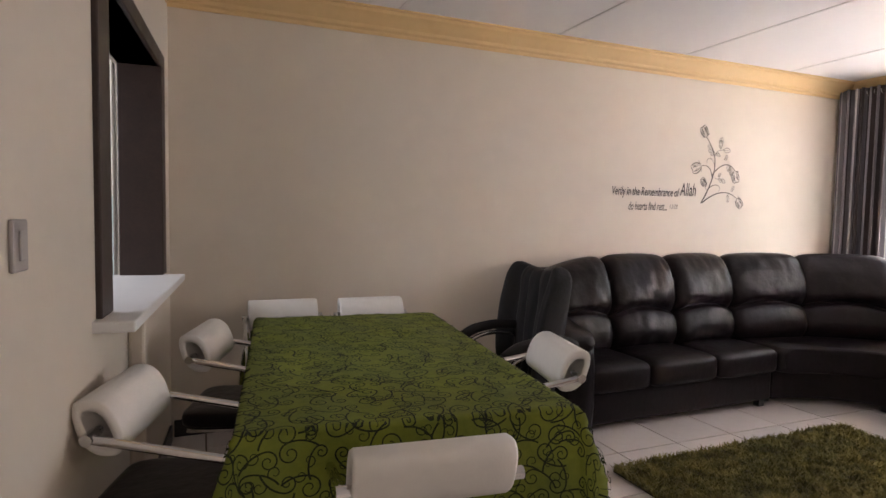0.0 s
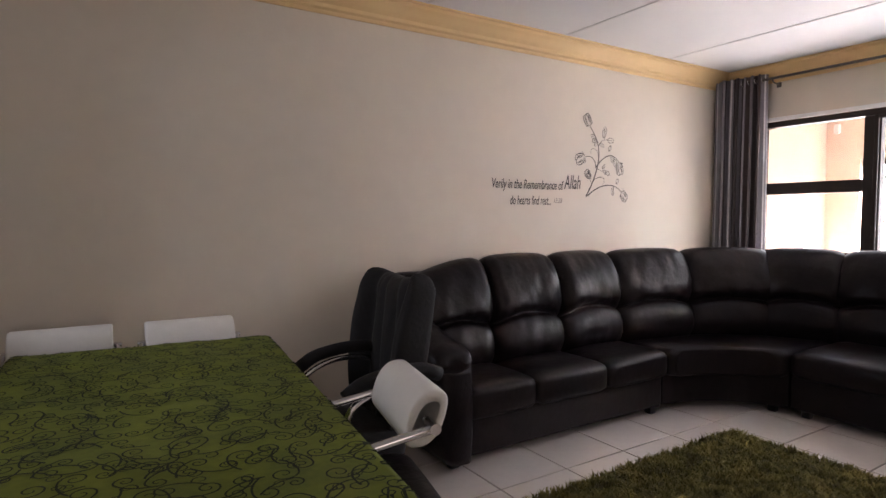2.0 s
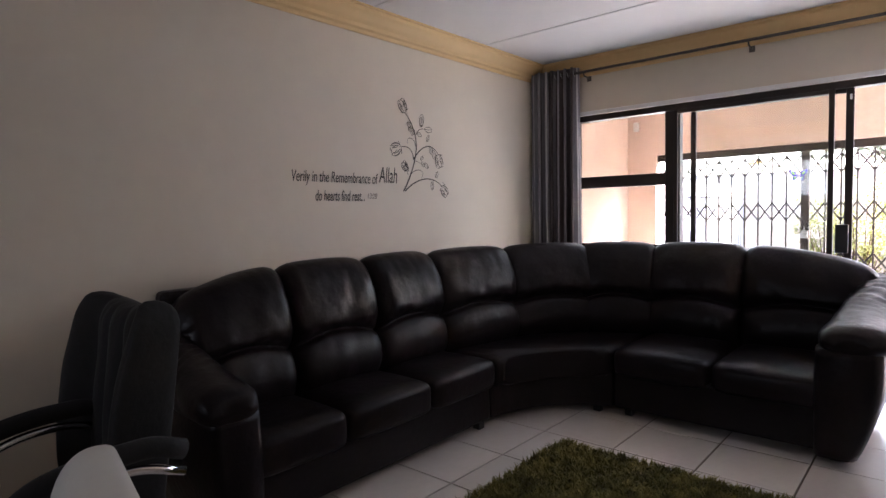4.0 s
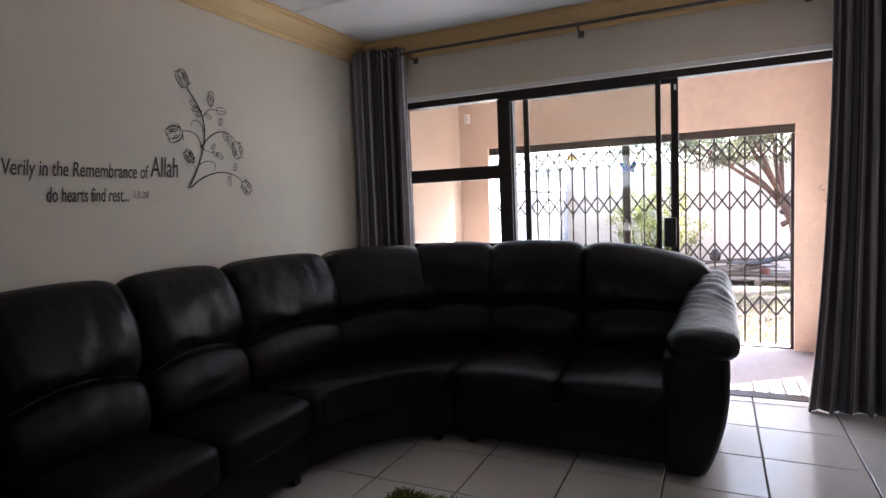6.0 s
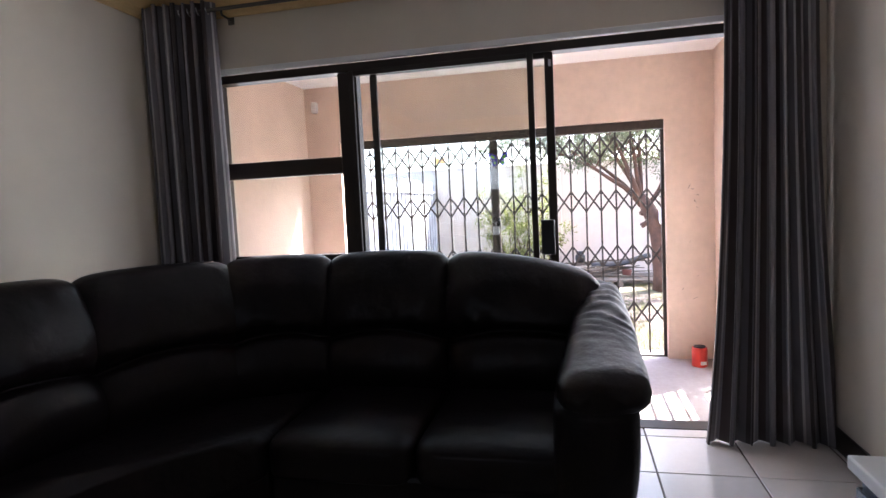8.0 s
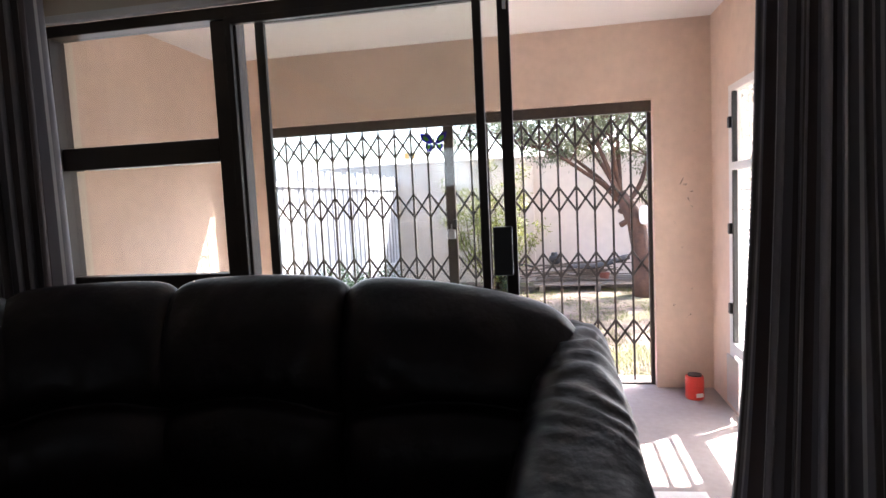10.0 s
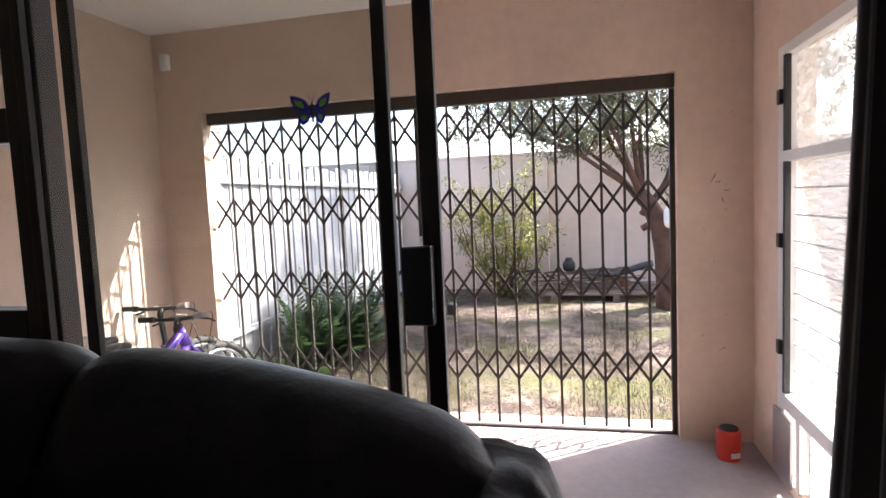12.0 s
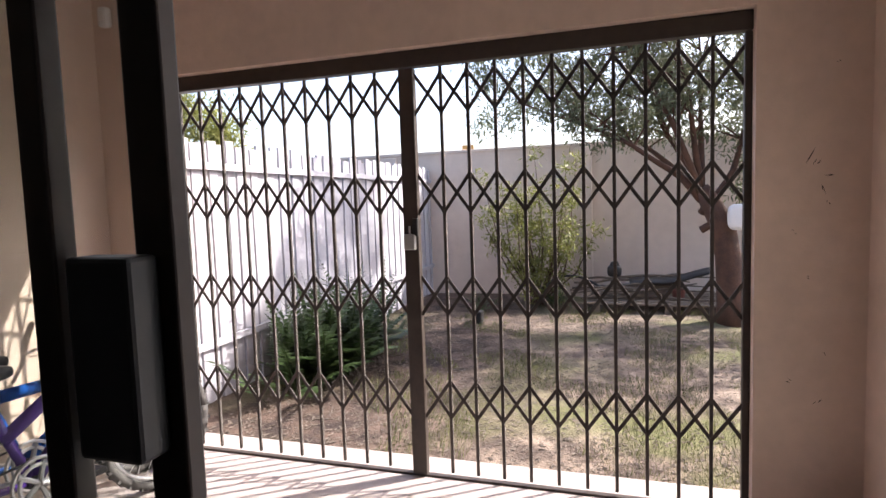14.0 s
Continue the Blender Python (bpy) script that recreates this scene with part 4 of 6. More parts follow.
def sofa_two():
    t = thing("sofa", SOFA_LABEL % "two-seat end section", "sofa", group="corner sofa sections")
    ys = (2.28, 1.66, 0.945)
    for i in range(2):
        back_cushion((5.05, ys[i]), (5.05, ys[i + 1]), t, 20 + i, 0.0, 0.10 * i)
        seat_cushion(4.15, 4.90, max(1.05, ys[i + 1]), ys[i] - (0.03 if i == 0 else 0), t)
    part("base", box(4.19, 5.08, 1.02, 2.24, 0.05, 0.30, 0.02), M_LEATHER, t)
    part("rear_panel", box(5.05, 5.13, 1.0, 2.27, 0.05, 0.84, 0.03, 3), M_LEATHER, t)
    sofa_arm(t, (4.08, 1.15), (5.07, 1.13), (0, -1), 0.710, 0.895, 0.565, 0.325)
    feet(t, ((4.26, 1.06), (4.26, 2.16), (5.04, 1.06), (5.04, 2.16)))


sofa_three()
sofa_corner()
sofa_two()

# ---------------------------------------------------------------- dining table and cloth
TABLE_AT, TABLE_RZ = (0.418, 2.14, 0), -6.5
TW, TL, TZ = 0.935, 1.68, 0.775


def dining_table():
    t = thing("dining_table", "long dining table with chrome legs under a green cloth", "table", TABLE_AT, TABLE_RZ)
    part("tabletop", box(-TW / 2 + 0.01, TW / 2 - 0.01, -TL / 2 + 0.01, TL / 2 - 0.01, TZ - 0.035, TZ - 0.004, 0.006), M_DARKWOOD, t)
    for sx in (-1, 1):
        for sy in (-1, 1):
            part("leg", box(sx * (TW / 2 - 0.09) - 0.025, sx * (TW / 2 - 0.09) + 0.025, sy * (TL / 2 - 0.10) - 0.025, sy * (TL / 2 - 0.10) + 0.025, 0, TZ - 0.035, 0.004), M_CHROME, t)


def cloth_point(u, v, off=0.0):
    """The cloth's flat coordinates (metres from the table's centre) laid over the table top and hung over its edges."""
    hx, hy = TW / 2, TL / 2
    ox, oy = max(0, abs(u) - hx), max(0, abs(v) - hy)
    x, y = max(-hx, min(hx, u)), max(-hy, min(hy, v))
    drop = math.hypot(ox, oy)
    z = TZ - drop * 0.985
    if drop > 0:
        ang = math.atan2(oy, ox)
        wave = 0.018 * math.sin((v if ox > oy else u) * 13 + 1.3) * min(1, drop / 0.2)
        out = 0.012 + 0.10 * drop + wave + off
        corner = 2 * min(ox, oy) / drop
        fold = 0.5 + 0.25 * corner
        x += math.copysign(math.cos(ang) * out * (1 + fold * corner), u) if ox > 0 else 0
        y += math.copysign(math.sin(ang) * out * (1 + fold * corner), v) if oy > 0 else 0
        z += off * 0.2
    else:
        z += off + 0.0015 * math.sin(u * 21 + v * 7)
    return (x, y, z)


def tablecloth():
    t = thing("tablecloth", "green tablecloth with flocked black scroll pattern hanging over the table", "tablecloth", TABLE_AT, TABLE_RZ)
    hang = 0.36
    us = np.unique(np.concatenate([np.linspace(-TW / 2 - hang, TW / 2 + hang, 66), [-TW / 2, TW / 2, -TW / 2 - 0.012, TW / 2 + 0.012]]))
    vs = np.unique(np.concatenate([np.linspace(-TL / 2 - hang, TL / 2 + hang, 96), [-TL / 2, TL / 2, -TL / 2 - 0.012, TL / 2 + 0.012]]))
    verts = [cloth_point(float(u), float(v)) for v in vs for u in us]
    n = len(us)
    faces = [(j * n + i, j * n + i + 1, (j + 1) * n + i + 1, (j + 1) * n + i) for j in range(len(vs) - 1) for i in range(n - 1)]
    raw("cloth", verts, faces, M_CLOTH, t, "", True)
    # scrolls
    rnd = random.Random(11)
    verts, faces = [], []
    def ribbon(pts, w):
        base = len(verts)
        k = len(pts)
        for i, (u, v) in enumerate(pts):
            a, b = pts[max(i - 1, 0)], pts[min(i + 1, k - 1)]
            d = Vector((b[0] - a[0], b[1] - a[1]))
            d = d.normalized() if d.length else Vector((1, 0))
            ww = w * (1.0 - 0.5 * i / k) / 2
            for s in (1, -1):
                verts.append(cloth_point(u - d.y * ww * s, v + d.x * ww * s, 0.0028))
        for i in range(k - 1):
            a = base + 2 * i
            faces.append((a, a + 2, a + 3, a + 1))
    step = 0.066
    ny, nx = int((TL + 2 * hang) / step), int((TW + 2 * hang) / step)
    for j in range(ny + 1):
        for i in range(nx + 1):
            u0 = -TW / 2 - hang + 0.03 + i * step + rnd.uniform(-0.02, 0.02) + (step / 2 if j % 2 else 0)
            v0 = -TL / 2 - hang + 0.03 + j * step + rnd.uniform(-0.02, 0.02)
            a0, sgn, r0 = rnd.uniform(0, 6.28), rnd.choice((1, -1)), rnd.uniform(0.019, 0.032)
            lim = lambda p: abs(p[0]) < TW / 2 + hang - 0.01 and abs(p[1]) < TL / 2 + hang - 0.01
            sp = []
            for k in range(26):
                q = k / 25
                r = r0 * (1 - 0.86 * q)
                a = a0 + sgn * q * 8.6
                sp.append((u0 + r * math.cos(a), v0 + r * math.sin(a)))
            tail = []
            e = sp[0]
            ta = a0 - sgn * math.pi / 2
            for k in range(10):
                q = k / 9
                ta2 = ta + sgn * (-0.9) * q
                e = (e[0] + 0.0085 * math.cos(ta2), e[1] + 0.0085 * math.sin(ta2))
                tail.append(e)
            if all(lim(p) for p in sp + tail):
                ribbon(list(reversed(tail)) + sp, 0.0052)
                b = tail[5]
                curl = [(b[0] + 0.018 * (1 - 0.7 * q) * math.cos(a0 + 2 - sgn * q * 6) - 0.018 * math.cos(a0 + 2), b[1] + 0.018 * (1 - 0.7 * q) * math.sin(a0 + 2 - sgn * q * 6) - 0.018 * math.sin(a0 + 2)) for q in [k / 12 for k in range(13)]]
                if all(lim(p) for p in curl):
                    ribbon(curl, 0.0036)
    ob = raw("scroll_pattern", verts, faces, M_SCROLL, t, "black flocked scrolls")
    ob["kind"] = "stuff"


dining_table()
tablecloth()

# ---------------------------------------------------------------- dining chairs


def dining_chair(at, rz):
    """Faces +x locally: the roll of the back at the origin, seat before it."""
    t = thing("dining_chair", "chrome cantilever dining chair, rolled white leather back, black seat", "chair", at, rz, "dining chairs round the table")
    w = 0.188
    zc, hh, th = 0.762, 0.077, 0.056
    # back: a thick leather loop round two tubes
    outer, inner = [], []
    for k in range(28):
        a = 2 * math.pi * k / 28
        e = 0.8
        cx, cz = math.copysign(abs(math.cos(a)) ** e, math.cos(a)), math.copysign(abs(math.sin(a)) ** e, math.sin(a))
        lean = -0.32 * cz * hh
        outer.append((th * cx + lean, zc + hh * cz))
        inner.append(((th - 0.024) * cx + lean * 0.8, zc + (hh - 0.030) * cz))
    bm = bmesh.new()
    yy = (-w, -w + 0.008, -0.1, 0.0, 0.1, w - 0.008, w)
    ro, ri = [], []
    for i, y in enumerate(yy):
        k = 0.93 if i in (0, len(yy) - 1) else 1.0
        ro.append([bm.verts.new((x * k, y, zc + (z - zc) * k)) for x, z in outer])
        ri.append([bm.verts.new((x, y, z)) for x, z in inner])
    n = 28
    for rows in (ro, ri):
        for a, b in zip(rows, rows[1:]):
            for k in range(n):
                bm.faces.new((a[k], a[(k + 1) % n], b[(k + 1) % n], b[k]))
    for e in (0, -1):
        for k in range(n):
            bm.faces.new((ro[e][k], ro[e][(k + 1) % n], ri[e][(k + 1) % n], ri[e][k]))
    part("backrest", bm, M_WHITE_LEATHER, t, "rolled white leather back pad", True)
    for s in (-1, 1):
        y = s * (w + 0.018)
        pts = bend([(-0.015, s * (w - 0.05), zc - 0.020), (-0.015, y, zc - 0.020), (0.44, y, 0.655), (0.47, y, 0.02), (-0.02, y, 0.014), (-0.03, 0, 0.014)], 0.05)
        part("side_tube", tube(pts, 0.0125, 10), M_CHROME, t, "", True)
        part("seat_rail", tube([(-0.03, y - s * 0.012, 0.452), (0.46, y - s * 0.012, 0.452)], 0.010, 8), M_CHROME, t, "", True)
        part("end_cap", tube([(-0.015, s * (w - 0.02), zc - 0.020), (-0.015, s * (w + 0.032), zc - 0.020)], 0.016, 12), M_CHROME, t)
    part("seat", pillow(0.200, 0, 0.492, 0.53, 2 * w + 0.06, 0.070, 0.4, 0.25, 28, 10), M_LEATHER, t, "black leather seat pad", True)
    return t


first = dining_chair((1.085, 1.80, 0), 168)
copy_thing(first, pose(-0.43, 1.735, 0, 0, 0, -15))
copy_thing(first, pose(-0.20, 2.525, 0, 0, 0, -16))
copy_thing(first, pose(0.26, 1.06, -0.02, 0, 0, 84))
copy_thing(first, pose(0.20, 3.21, 0, 0, 0, -92))
copy_thing(first, pose(0.70, 3.17, 0, 0, 0, -92))


def office_chair():
    t = thing("armchair", "charcoal velvet high-back armchair with padded chrome arms", "chair", (1.27, 2.42, 0), 180)
    bm = bmesh.new()
    nu, nv = 40, 22
    fr, bk = [], []
    for i in range(nu + 1):
        u = -1 + 2 * i / nu
        wing = max(0.0, (abs(u) - 0.62) / 0.38)
        chan = 0.024 * abs(math.sin((u / 0.62 + 1) * 1.5 * math.pi)) ** 0.6 if wing == 0 else 0.0
        roll = 0.085 * math.sin(min(1.0, wing * 1.25) * math.pi * 0.62)
        f_row, b_row = [], []
        for j in range(nv + 1):
            v = j / nv
            half = 0.240 - 0.050 * (1 - v) ** 1.5 - 0.035 * max(0, (v - 0.88) / 0.12) ** 2
            z = 0.42 + 0.665 * v + (0.022 * wing - 0.018 * (1 - abs(u))) * v ** 4 - 0.03 * max(0.0, abs(u) - 0.9) * 10 * v ** 6
            lean = -0.075 * v
            crush = 0.010 * noise.noise((u * 3, z * 4, 2.0)) + 0.006 * noise.noise((u * 9, z * 7, 5.0))
            tuck = max(0, (v - 0.93) / 0.07)
            front = -0.03 + lean + chan * (1 - 0.6 * tuck) + roll * (0.55 + 0.45 * math.sin(math.pi * min(1, v * 1.05))) + crush - 0.02 * tuck
            f_row.append(bm.verts.new((front, u * half, z)))
            b_row.append(bm.verts.new((-0.135 + lean + 0.03 * tuck + 0.04 * wing, u * half * 0.97, z - 0.012 * tuck)))
        fr.append(f_row)
        bk.append(b_row)
    for g in (fr, bk):
        for i in range(nu):
            for j in range(nv):
                bm.faces.new((g[i][j], g[i + 1][j], g[i + 1][j + 1], g[i][j + 1]))
    for i in range(nu):
        for j in (0, nv):
            bm.faces.new((fr[i][j], fr[i + 1][j], bk[i + 1][j], bk[i][j]))
    for j in range(nv):
        for i in (0, nu):
            bm.faces.new((fr[i][j], fr[i][j + 1], bk[i][j + 1], bk[i][j]))
    b = part("backrest", bm, M_VELVET, t, "channelled velvet back with rolled side wings", True)
    s = b.modifiers.new("round", "SUBSURF")
    s.levels = s.render_levels = 1
    part("seat", pillow(0.20, 0, 0.44, 0.50, 0.50, 0.13, 0.45, 0.3, 30, 12), M_VELVET, t, "", True)
    for sd in (-1, 1):
        y = sd * 0.235 + 0.115
        arm = [(-0.10, y, 0.735), (-0.03, y, 0.765), (0.10, y, 0.765), (0.21, y, 0.745), (0.27, y, 0.705)]
        part("arm_pad", tube(bend(arm, 0.06), 0.026, 10), M_VELVET, t, "", True)
        part("arm_tube", tube(bend([(-0.10, y, 0.68), (0.01, y, 0.725), (0.15, y, 0.72), (0.27, y, 0.66), (0.24, y, 0.36), (0.0, sd * 0.24, 0.38)], 0.07), 0.012, 10), M_CHROME, t, "", True)
    part("column", tube([(0.2, 0, 0.10), (0.2, 0, 0.39)], 0.028, 12), M_CHROME, t)
    for k in range(5):
        a = k * 2 * math.pi / 5
        leg = tube([(0.2, 0, 0.11), (0.2 + 0.28 * math.cos(a), 0.28 * math.sin(a), 0.075)], [0.025, 0.015], 8)
        g = part("foot_spoke", leg, M_CHROME, t)
        part("caster", tube([(0.2 + 0.28 * math.cos(a), 0.28 * math.sin(a) - 0.018, 0.03), (0.2 + 0.28 * math.cos(a), 0.28 * math.sin(a) + 0.018, 0.03)], 0.03, 12), M_BLACK, g)


office_chair()

# ---------------------------------------------------------------- rug


def rug():
    t = thing("rug", "olive green shaggy rug on the tiled floor", "rug")
    x0, x1, y0, y1 = 1.76, 3.56, 0.95, 2.25
    part("backing", box(x0, x1, y0, y1, 0.002, 0.014, 0.004), M_PILE_DARK, t)
    rs = np.random.RandomState(3)
    n = 52000
    px, py = rs.uniform(x0 - 0.004, x1 + 0.004, n), rs.uniform(y0 - 0.004, y1 + 0.004, n)
    ang, lean = rs.uniform(0, 6.283, n), rs.uniform(0.006, 0.030, n)
    h, wd = rs.uniform(0.022, 0.042, n), rs.uniform(0.0022, 0.0042, n)
    clump = np.sin(px * 23 + 3 * np.sin(py * 17)) * np.sin(py * 27 + 2 * np.sin(px * 13))
    h = h * (1 + 0.22 * clump)
    ca, sa = np.cos(ang), np.sin(ang)
    z0 = np.full(n, 0.012)
    V = np.stack([np.stack([px - sa * wd, py + ca * wd, z0], 1), np.stack([px + sa * wd, py - ca * wd, z0], 1),
                  np.stack([px + ca * lean * 0.5 + sa * wd, py + sa * lean * 0.5 - ca * wd, z0 + h * 0.65], 1),
                  np.stack([px + ca * lean * 0.5 - sa * wd, py + sa * lean * 0.5 + ca * wd, z0 + h * 0.65], 1),
                  np.stack([px + ca * lean * 1.4, py + sa * lean * 1.4, z0 + h], 1)], 1).reshape(-1, 3)
    F = []
    for i in range(n):
        a = 5 * i
        F.append((a, a + 1, a + 2, a + 3))
        F.append((a + 3, a + 2, a + 4))
    ob = raw("pile", V.tolist(), F, M_PILE, t)
    ob["kind"] = "stuff"


rug()


def tv_stand():
    t = thing("tv_stand", "low media unit with white top and glossy dark front", "cabinet", (0, 0, 0))
    x0, x1, y0, y1 = 2.75, 4.02, YS + 0.02, 0.325
    part("top", box(x0, x1, y0, y1, 0.49, 0.53, 0.006), M_WHITE, t)
    part("body", box(x0 + 0.02, x1 - 0.02, y0 + 0.01, y1 - 0.03, 0.05, 0.49, 0.004), M_GLOSS_DARK, t)
    part("plinth", box(x0 + 0.05, x1 - 0.05, y0 + 0.03, y1 - 0.07, 0.0, 0.05), M_BLACK, t)
    for k in range(3):
        a = x0 + 0.025 + k * (x1 - x0 - 0.05) / 3
        part("door", box(a + 0.004, a + (x1 - x0 - 0.05) / 3 - 0.004, y1 - 0.03, y1 - 0.012, 0.07, 0.45, 0.003), M_GLOSS_DARK, t)


tv_stand()

# ---------------------------------------------------------------- security gate


def gate():
    t = thing("security_gate", "brown painted steel expanding trellis gate closed across the patio opening", "gate")
    gx = PX + 0.085
    part("top_track", box(gx - 0.03, gx + 0.03, GY0, GY1, 1.890, 1.970, 0.004), M_STEEL, t)
    part("bottom_track", box(gx - 0.015, gx + 0.015, GY0, GY1, PZ, PZ + 0.012), M_STEEL, t)
    post = part("lock_post", box(gx - 0.022, gx + 0.022, 1.755, 1.835, PZ + 0.012, 1.885, 0.005), M_STEEL, t)
    lk = box(gx - 0.055, gx - 0.022, 1.765, 1.825, 0.98, 1.06, 0.006)
    add_tube(lk, [(gx - 0.04, 1.795, 1.05), (gx - 0.04, 1.795, 1.10)], 0.006)
    part("padlock", lk, M_ALLOY, post, "steel padlock")
    part("lock_case", box(gx - 0.045, gx - 0.022, 1.75, 1.78, 1.05, 1.14, 0.004), M_BLACK, post)
    part("side_post", box(gx - 0.02, gx + 0.02, GY0, GY0 + 0.03, PZ + 0.012, 1.885, 0.004), M_STEEL, t)
    bar_mesh, link_mesh = {}, {}
    rows = ((1.66, 1.85), (1.165, 1.355), (0.645, 0.835), (0.105, 0.295))
    def leaf(ya, yb, n):
        ys_ = [ya + (yb - ya) * k / n for k in range(n + 1)]
        for k in range(1, n):
            if "bar" not in bar_mesh:
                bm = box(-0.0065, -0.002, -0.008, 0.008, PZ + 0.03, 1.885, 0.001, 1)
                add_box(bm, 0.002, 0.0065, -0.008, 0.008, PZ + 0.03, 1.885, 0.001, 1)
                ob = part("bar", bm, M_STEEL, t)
                ob.data.materials.append(M_STEEL_LIT)
                # side faces get the pale material, painted as if caught by the sun
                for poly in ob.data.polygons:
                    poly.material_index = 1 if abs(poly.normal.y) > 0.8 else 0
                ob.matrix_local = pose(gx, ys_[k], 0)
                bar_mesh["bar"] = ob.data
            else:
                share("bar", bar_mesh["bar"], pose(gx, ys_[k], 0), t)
        step = abs(yb - ya) / n
        for z0, z1 in rows:
            for k in range(n):
                for s in (1, -1):
                    key = (round(step, 4), s)
                    y0 = min(ys_[k], ys_[k + 1])
                    if key not in link_mesh:
                        L = math.hypot(step, z1 - z0)
                        bm = box(-0.003, 0.003, -0.007, L + 0.007, -0.0085, 0.0085, 0.001, 1)
                        a = math.atan2(s * (z1 - z0), step)
                        bmesh.ops.rotate(bm, verts=bm.verts, cent=(0, 0, 0), matrix=Matrix.Rotation(a, 3, "X"))
                        bmesh.ops.translate(bm, verts=bm.verts, vec=(0.004 * s, 0, 0))
                        ob = part("lattice_link", bm, M_STEEL, t)
                        link_mesh[key] = ob.data
                        ob.matrix_local = pose(gx, y0, z0 if s == 1 else z1)
                    else:
                        share("lattice_link", link_mesh[key], pose(gx, y0, z0 if s == 1 else z1), t)
    leaf(1.755, GY0 + 0.015, 11)
    leaf(1.835, GY1 - 0.015, 11)


gate()


def side_door():
    t = thing("door_patio", "white steel glazed side door with louvre panes and dark latches", "door", kind="structure")
    y0, y1 = PYS - 0.06, PYS - 0.01
    for x in (SX0, SX1 - 0.05):
        part("frame_side", box(x - (0.05 if x > SX0 else 0), x + 0.05, y0, y1 + 0.02, SZ0, SZ1, 0.004), M_WHITE, t)
    part("frame_head", box(SX0 + 0.05, SX1 - 0.10, y0, y1 + 0.02, SZ1 - 0.05, SZ1, 0.004), M_WHITE, t)
    part("transom", box(SX0 + 0.05, SX1 - 0.10, y0, y1 + 0.035, 1.40, 1.45, 0.004), M_WHITE, t)
    part("mid_rail", box(SX0 + 0.05, SX1 - 0.10, y0, y1 + 0.035, 0.20, 0.27, 0.004), M_WHITE, t)
    part("lower_stile", box(SX1 - 0.30, SX1 - 0.25, y0, y1 + 0.02, SZ0, 0.20, 0.004), M_WHITE, t)
    pn = part("tread_panel", box(SX1 - 0.25, SX1, y0 + 0.09, y1 + 0.03, SZ0, 0.17), M_ALLOY, t, "embossed metal kick panel")
    bm = bmesh.new()
    for i in range(5):
        for j in range(12):
            x, z = SX1 - 0.235 + i * 0.047, SZ0 + 0.015 + j * 0.026
            add_box(bm, x, x + 0.022, y1 + 0.03, y1 + 0.034, z, z + 0.014, 0.002, 1)
    part("embossing", bm, M_ALLOY, pn)
    part("stile_seal", box(SX1 - 0.125, SX1 - 0.102, y1, y1 + 0.030, 0.27, SZ1 - 0.05, 0.003), M_BLACK, t)
    for k in range(1, 9):
        z = 0.27 + (1.40 - 0.27) * k / 9
        part("glazing_bar", box(SX0 + 0.05, SX1 - 0.125, y0 + 0.018, y1 - 0.012, z - 0.004, z + 0.004), M_WHITE, t)
    part("glazing_bar", box(6.60, 6.62, y0 + 0.012, y1 - 0.004, 0.27, 1.40), M_WHITE, t)
    for k in range(9):
        z0 = 0.27 + (1.40 - 0.27) * k / 9
        p = part("pane", box(SX0 + 0.05, SX1 - 0.125, y0 + 0.022, y0 + 0.026, z0 + 0.004, z0 + 0.1216), M_FROST, t)
        p.visible_shadow = False
    p = part("pane", box(SX0 + 0.05, SX1 - 0.125, y0 + 0.022, y0 + 0.026, 1.45, SZ1 - 0.05), M_FROST, t)
    p.visible_shadow = False
    p = part("pane", box(SX0 + 0.05, SX1 - 0.30, y0 + 0.022, y0 + 0.026, SZ0, 0.20), M_FROST, t)
    p.visible_shadow = False
    for z in (1.71, 1.02, 0.49):
        b = box(SX1 - 0.085, SX1 - 0.045, y1 + 0.02, y1 + 0.042, z - 0.035, z + 0.035, 0.004)
        part("latch", b, M_BLACK, t)


side_door()


def canister(at):
    t = thing("red_canister", "red plastic paint canister with a white label on the patio floor", "canister", at, 20)
    bm = tube([(0, 0, 0), (0, 0, 0.012), (0, 0, 0.19), (0, 0, 0.205)], [0.074, 0.078, 0.078, 0.072], 20)
    part("body", bm, M_RED, t, "", False)
    part("rim", tube([(0, 0, 0.205), (0, 0, 0.218)], [0.06, 0.058], 18), M_BLACK, t)
    part("handle_grip", tube(bend([(0.07, 0, 0.19), (0.10, 0, 0.18), (0.10, 0, 0.08), (0.07, 0, 0.07)], 0.02), 0.010), M_RED, t)
    part("label", box(-0.084, -0.077, -0.03, 0.035, 0.03, 0.065, 0.002), M_WHITE, t, "white paper label")
    return t


canister((7.57, 0.02, PZ)).scale = (0.82, 0.82, 0.82)


def sensor():
    t = thing("motion_detector", "small white alarm detector in the patio corner", "detector", (PX - 0.002, PYN - 0.12, 2.33))
    part("case", pillow(-0.025, 0, 0, 0.05, 0.06, 0.11, 0.3, 0.3, 16, 10), M_WHITE, t, "", True)
    part("lens", box(-0.053, -0.048, -0.018, 0.018, -0.03, 0.02, 0.002), M_CARD, t)


sensor()


def dome_lamp(at):
    t = thing("ceiling_lamp", "unlit white glass dome lamp on the patio ceiling", "lamp", at)
    part("base_ring", tube([(0, 0, 0), (0, 0, -0.025)], [0.125, 0.120], 28), M_WHITE, t, "", True)
    rows = [(0.112 * math.cos(a), -0.025 - 0.060 * math.sin(a)) for a in [math.pi / 2 * k / 7 for k in range(7)]]
    part("shade", tube([(0, 0, z) for r, z in rows], [r for r, z in rows], 28), M_CARD, t, "frosted white glass dome", True)


dome_lamp((6.89, 1.78, PZC))


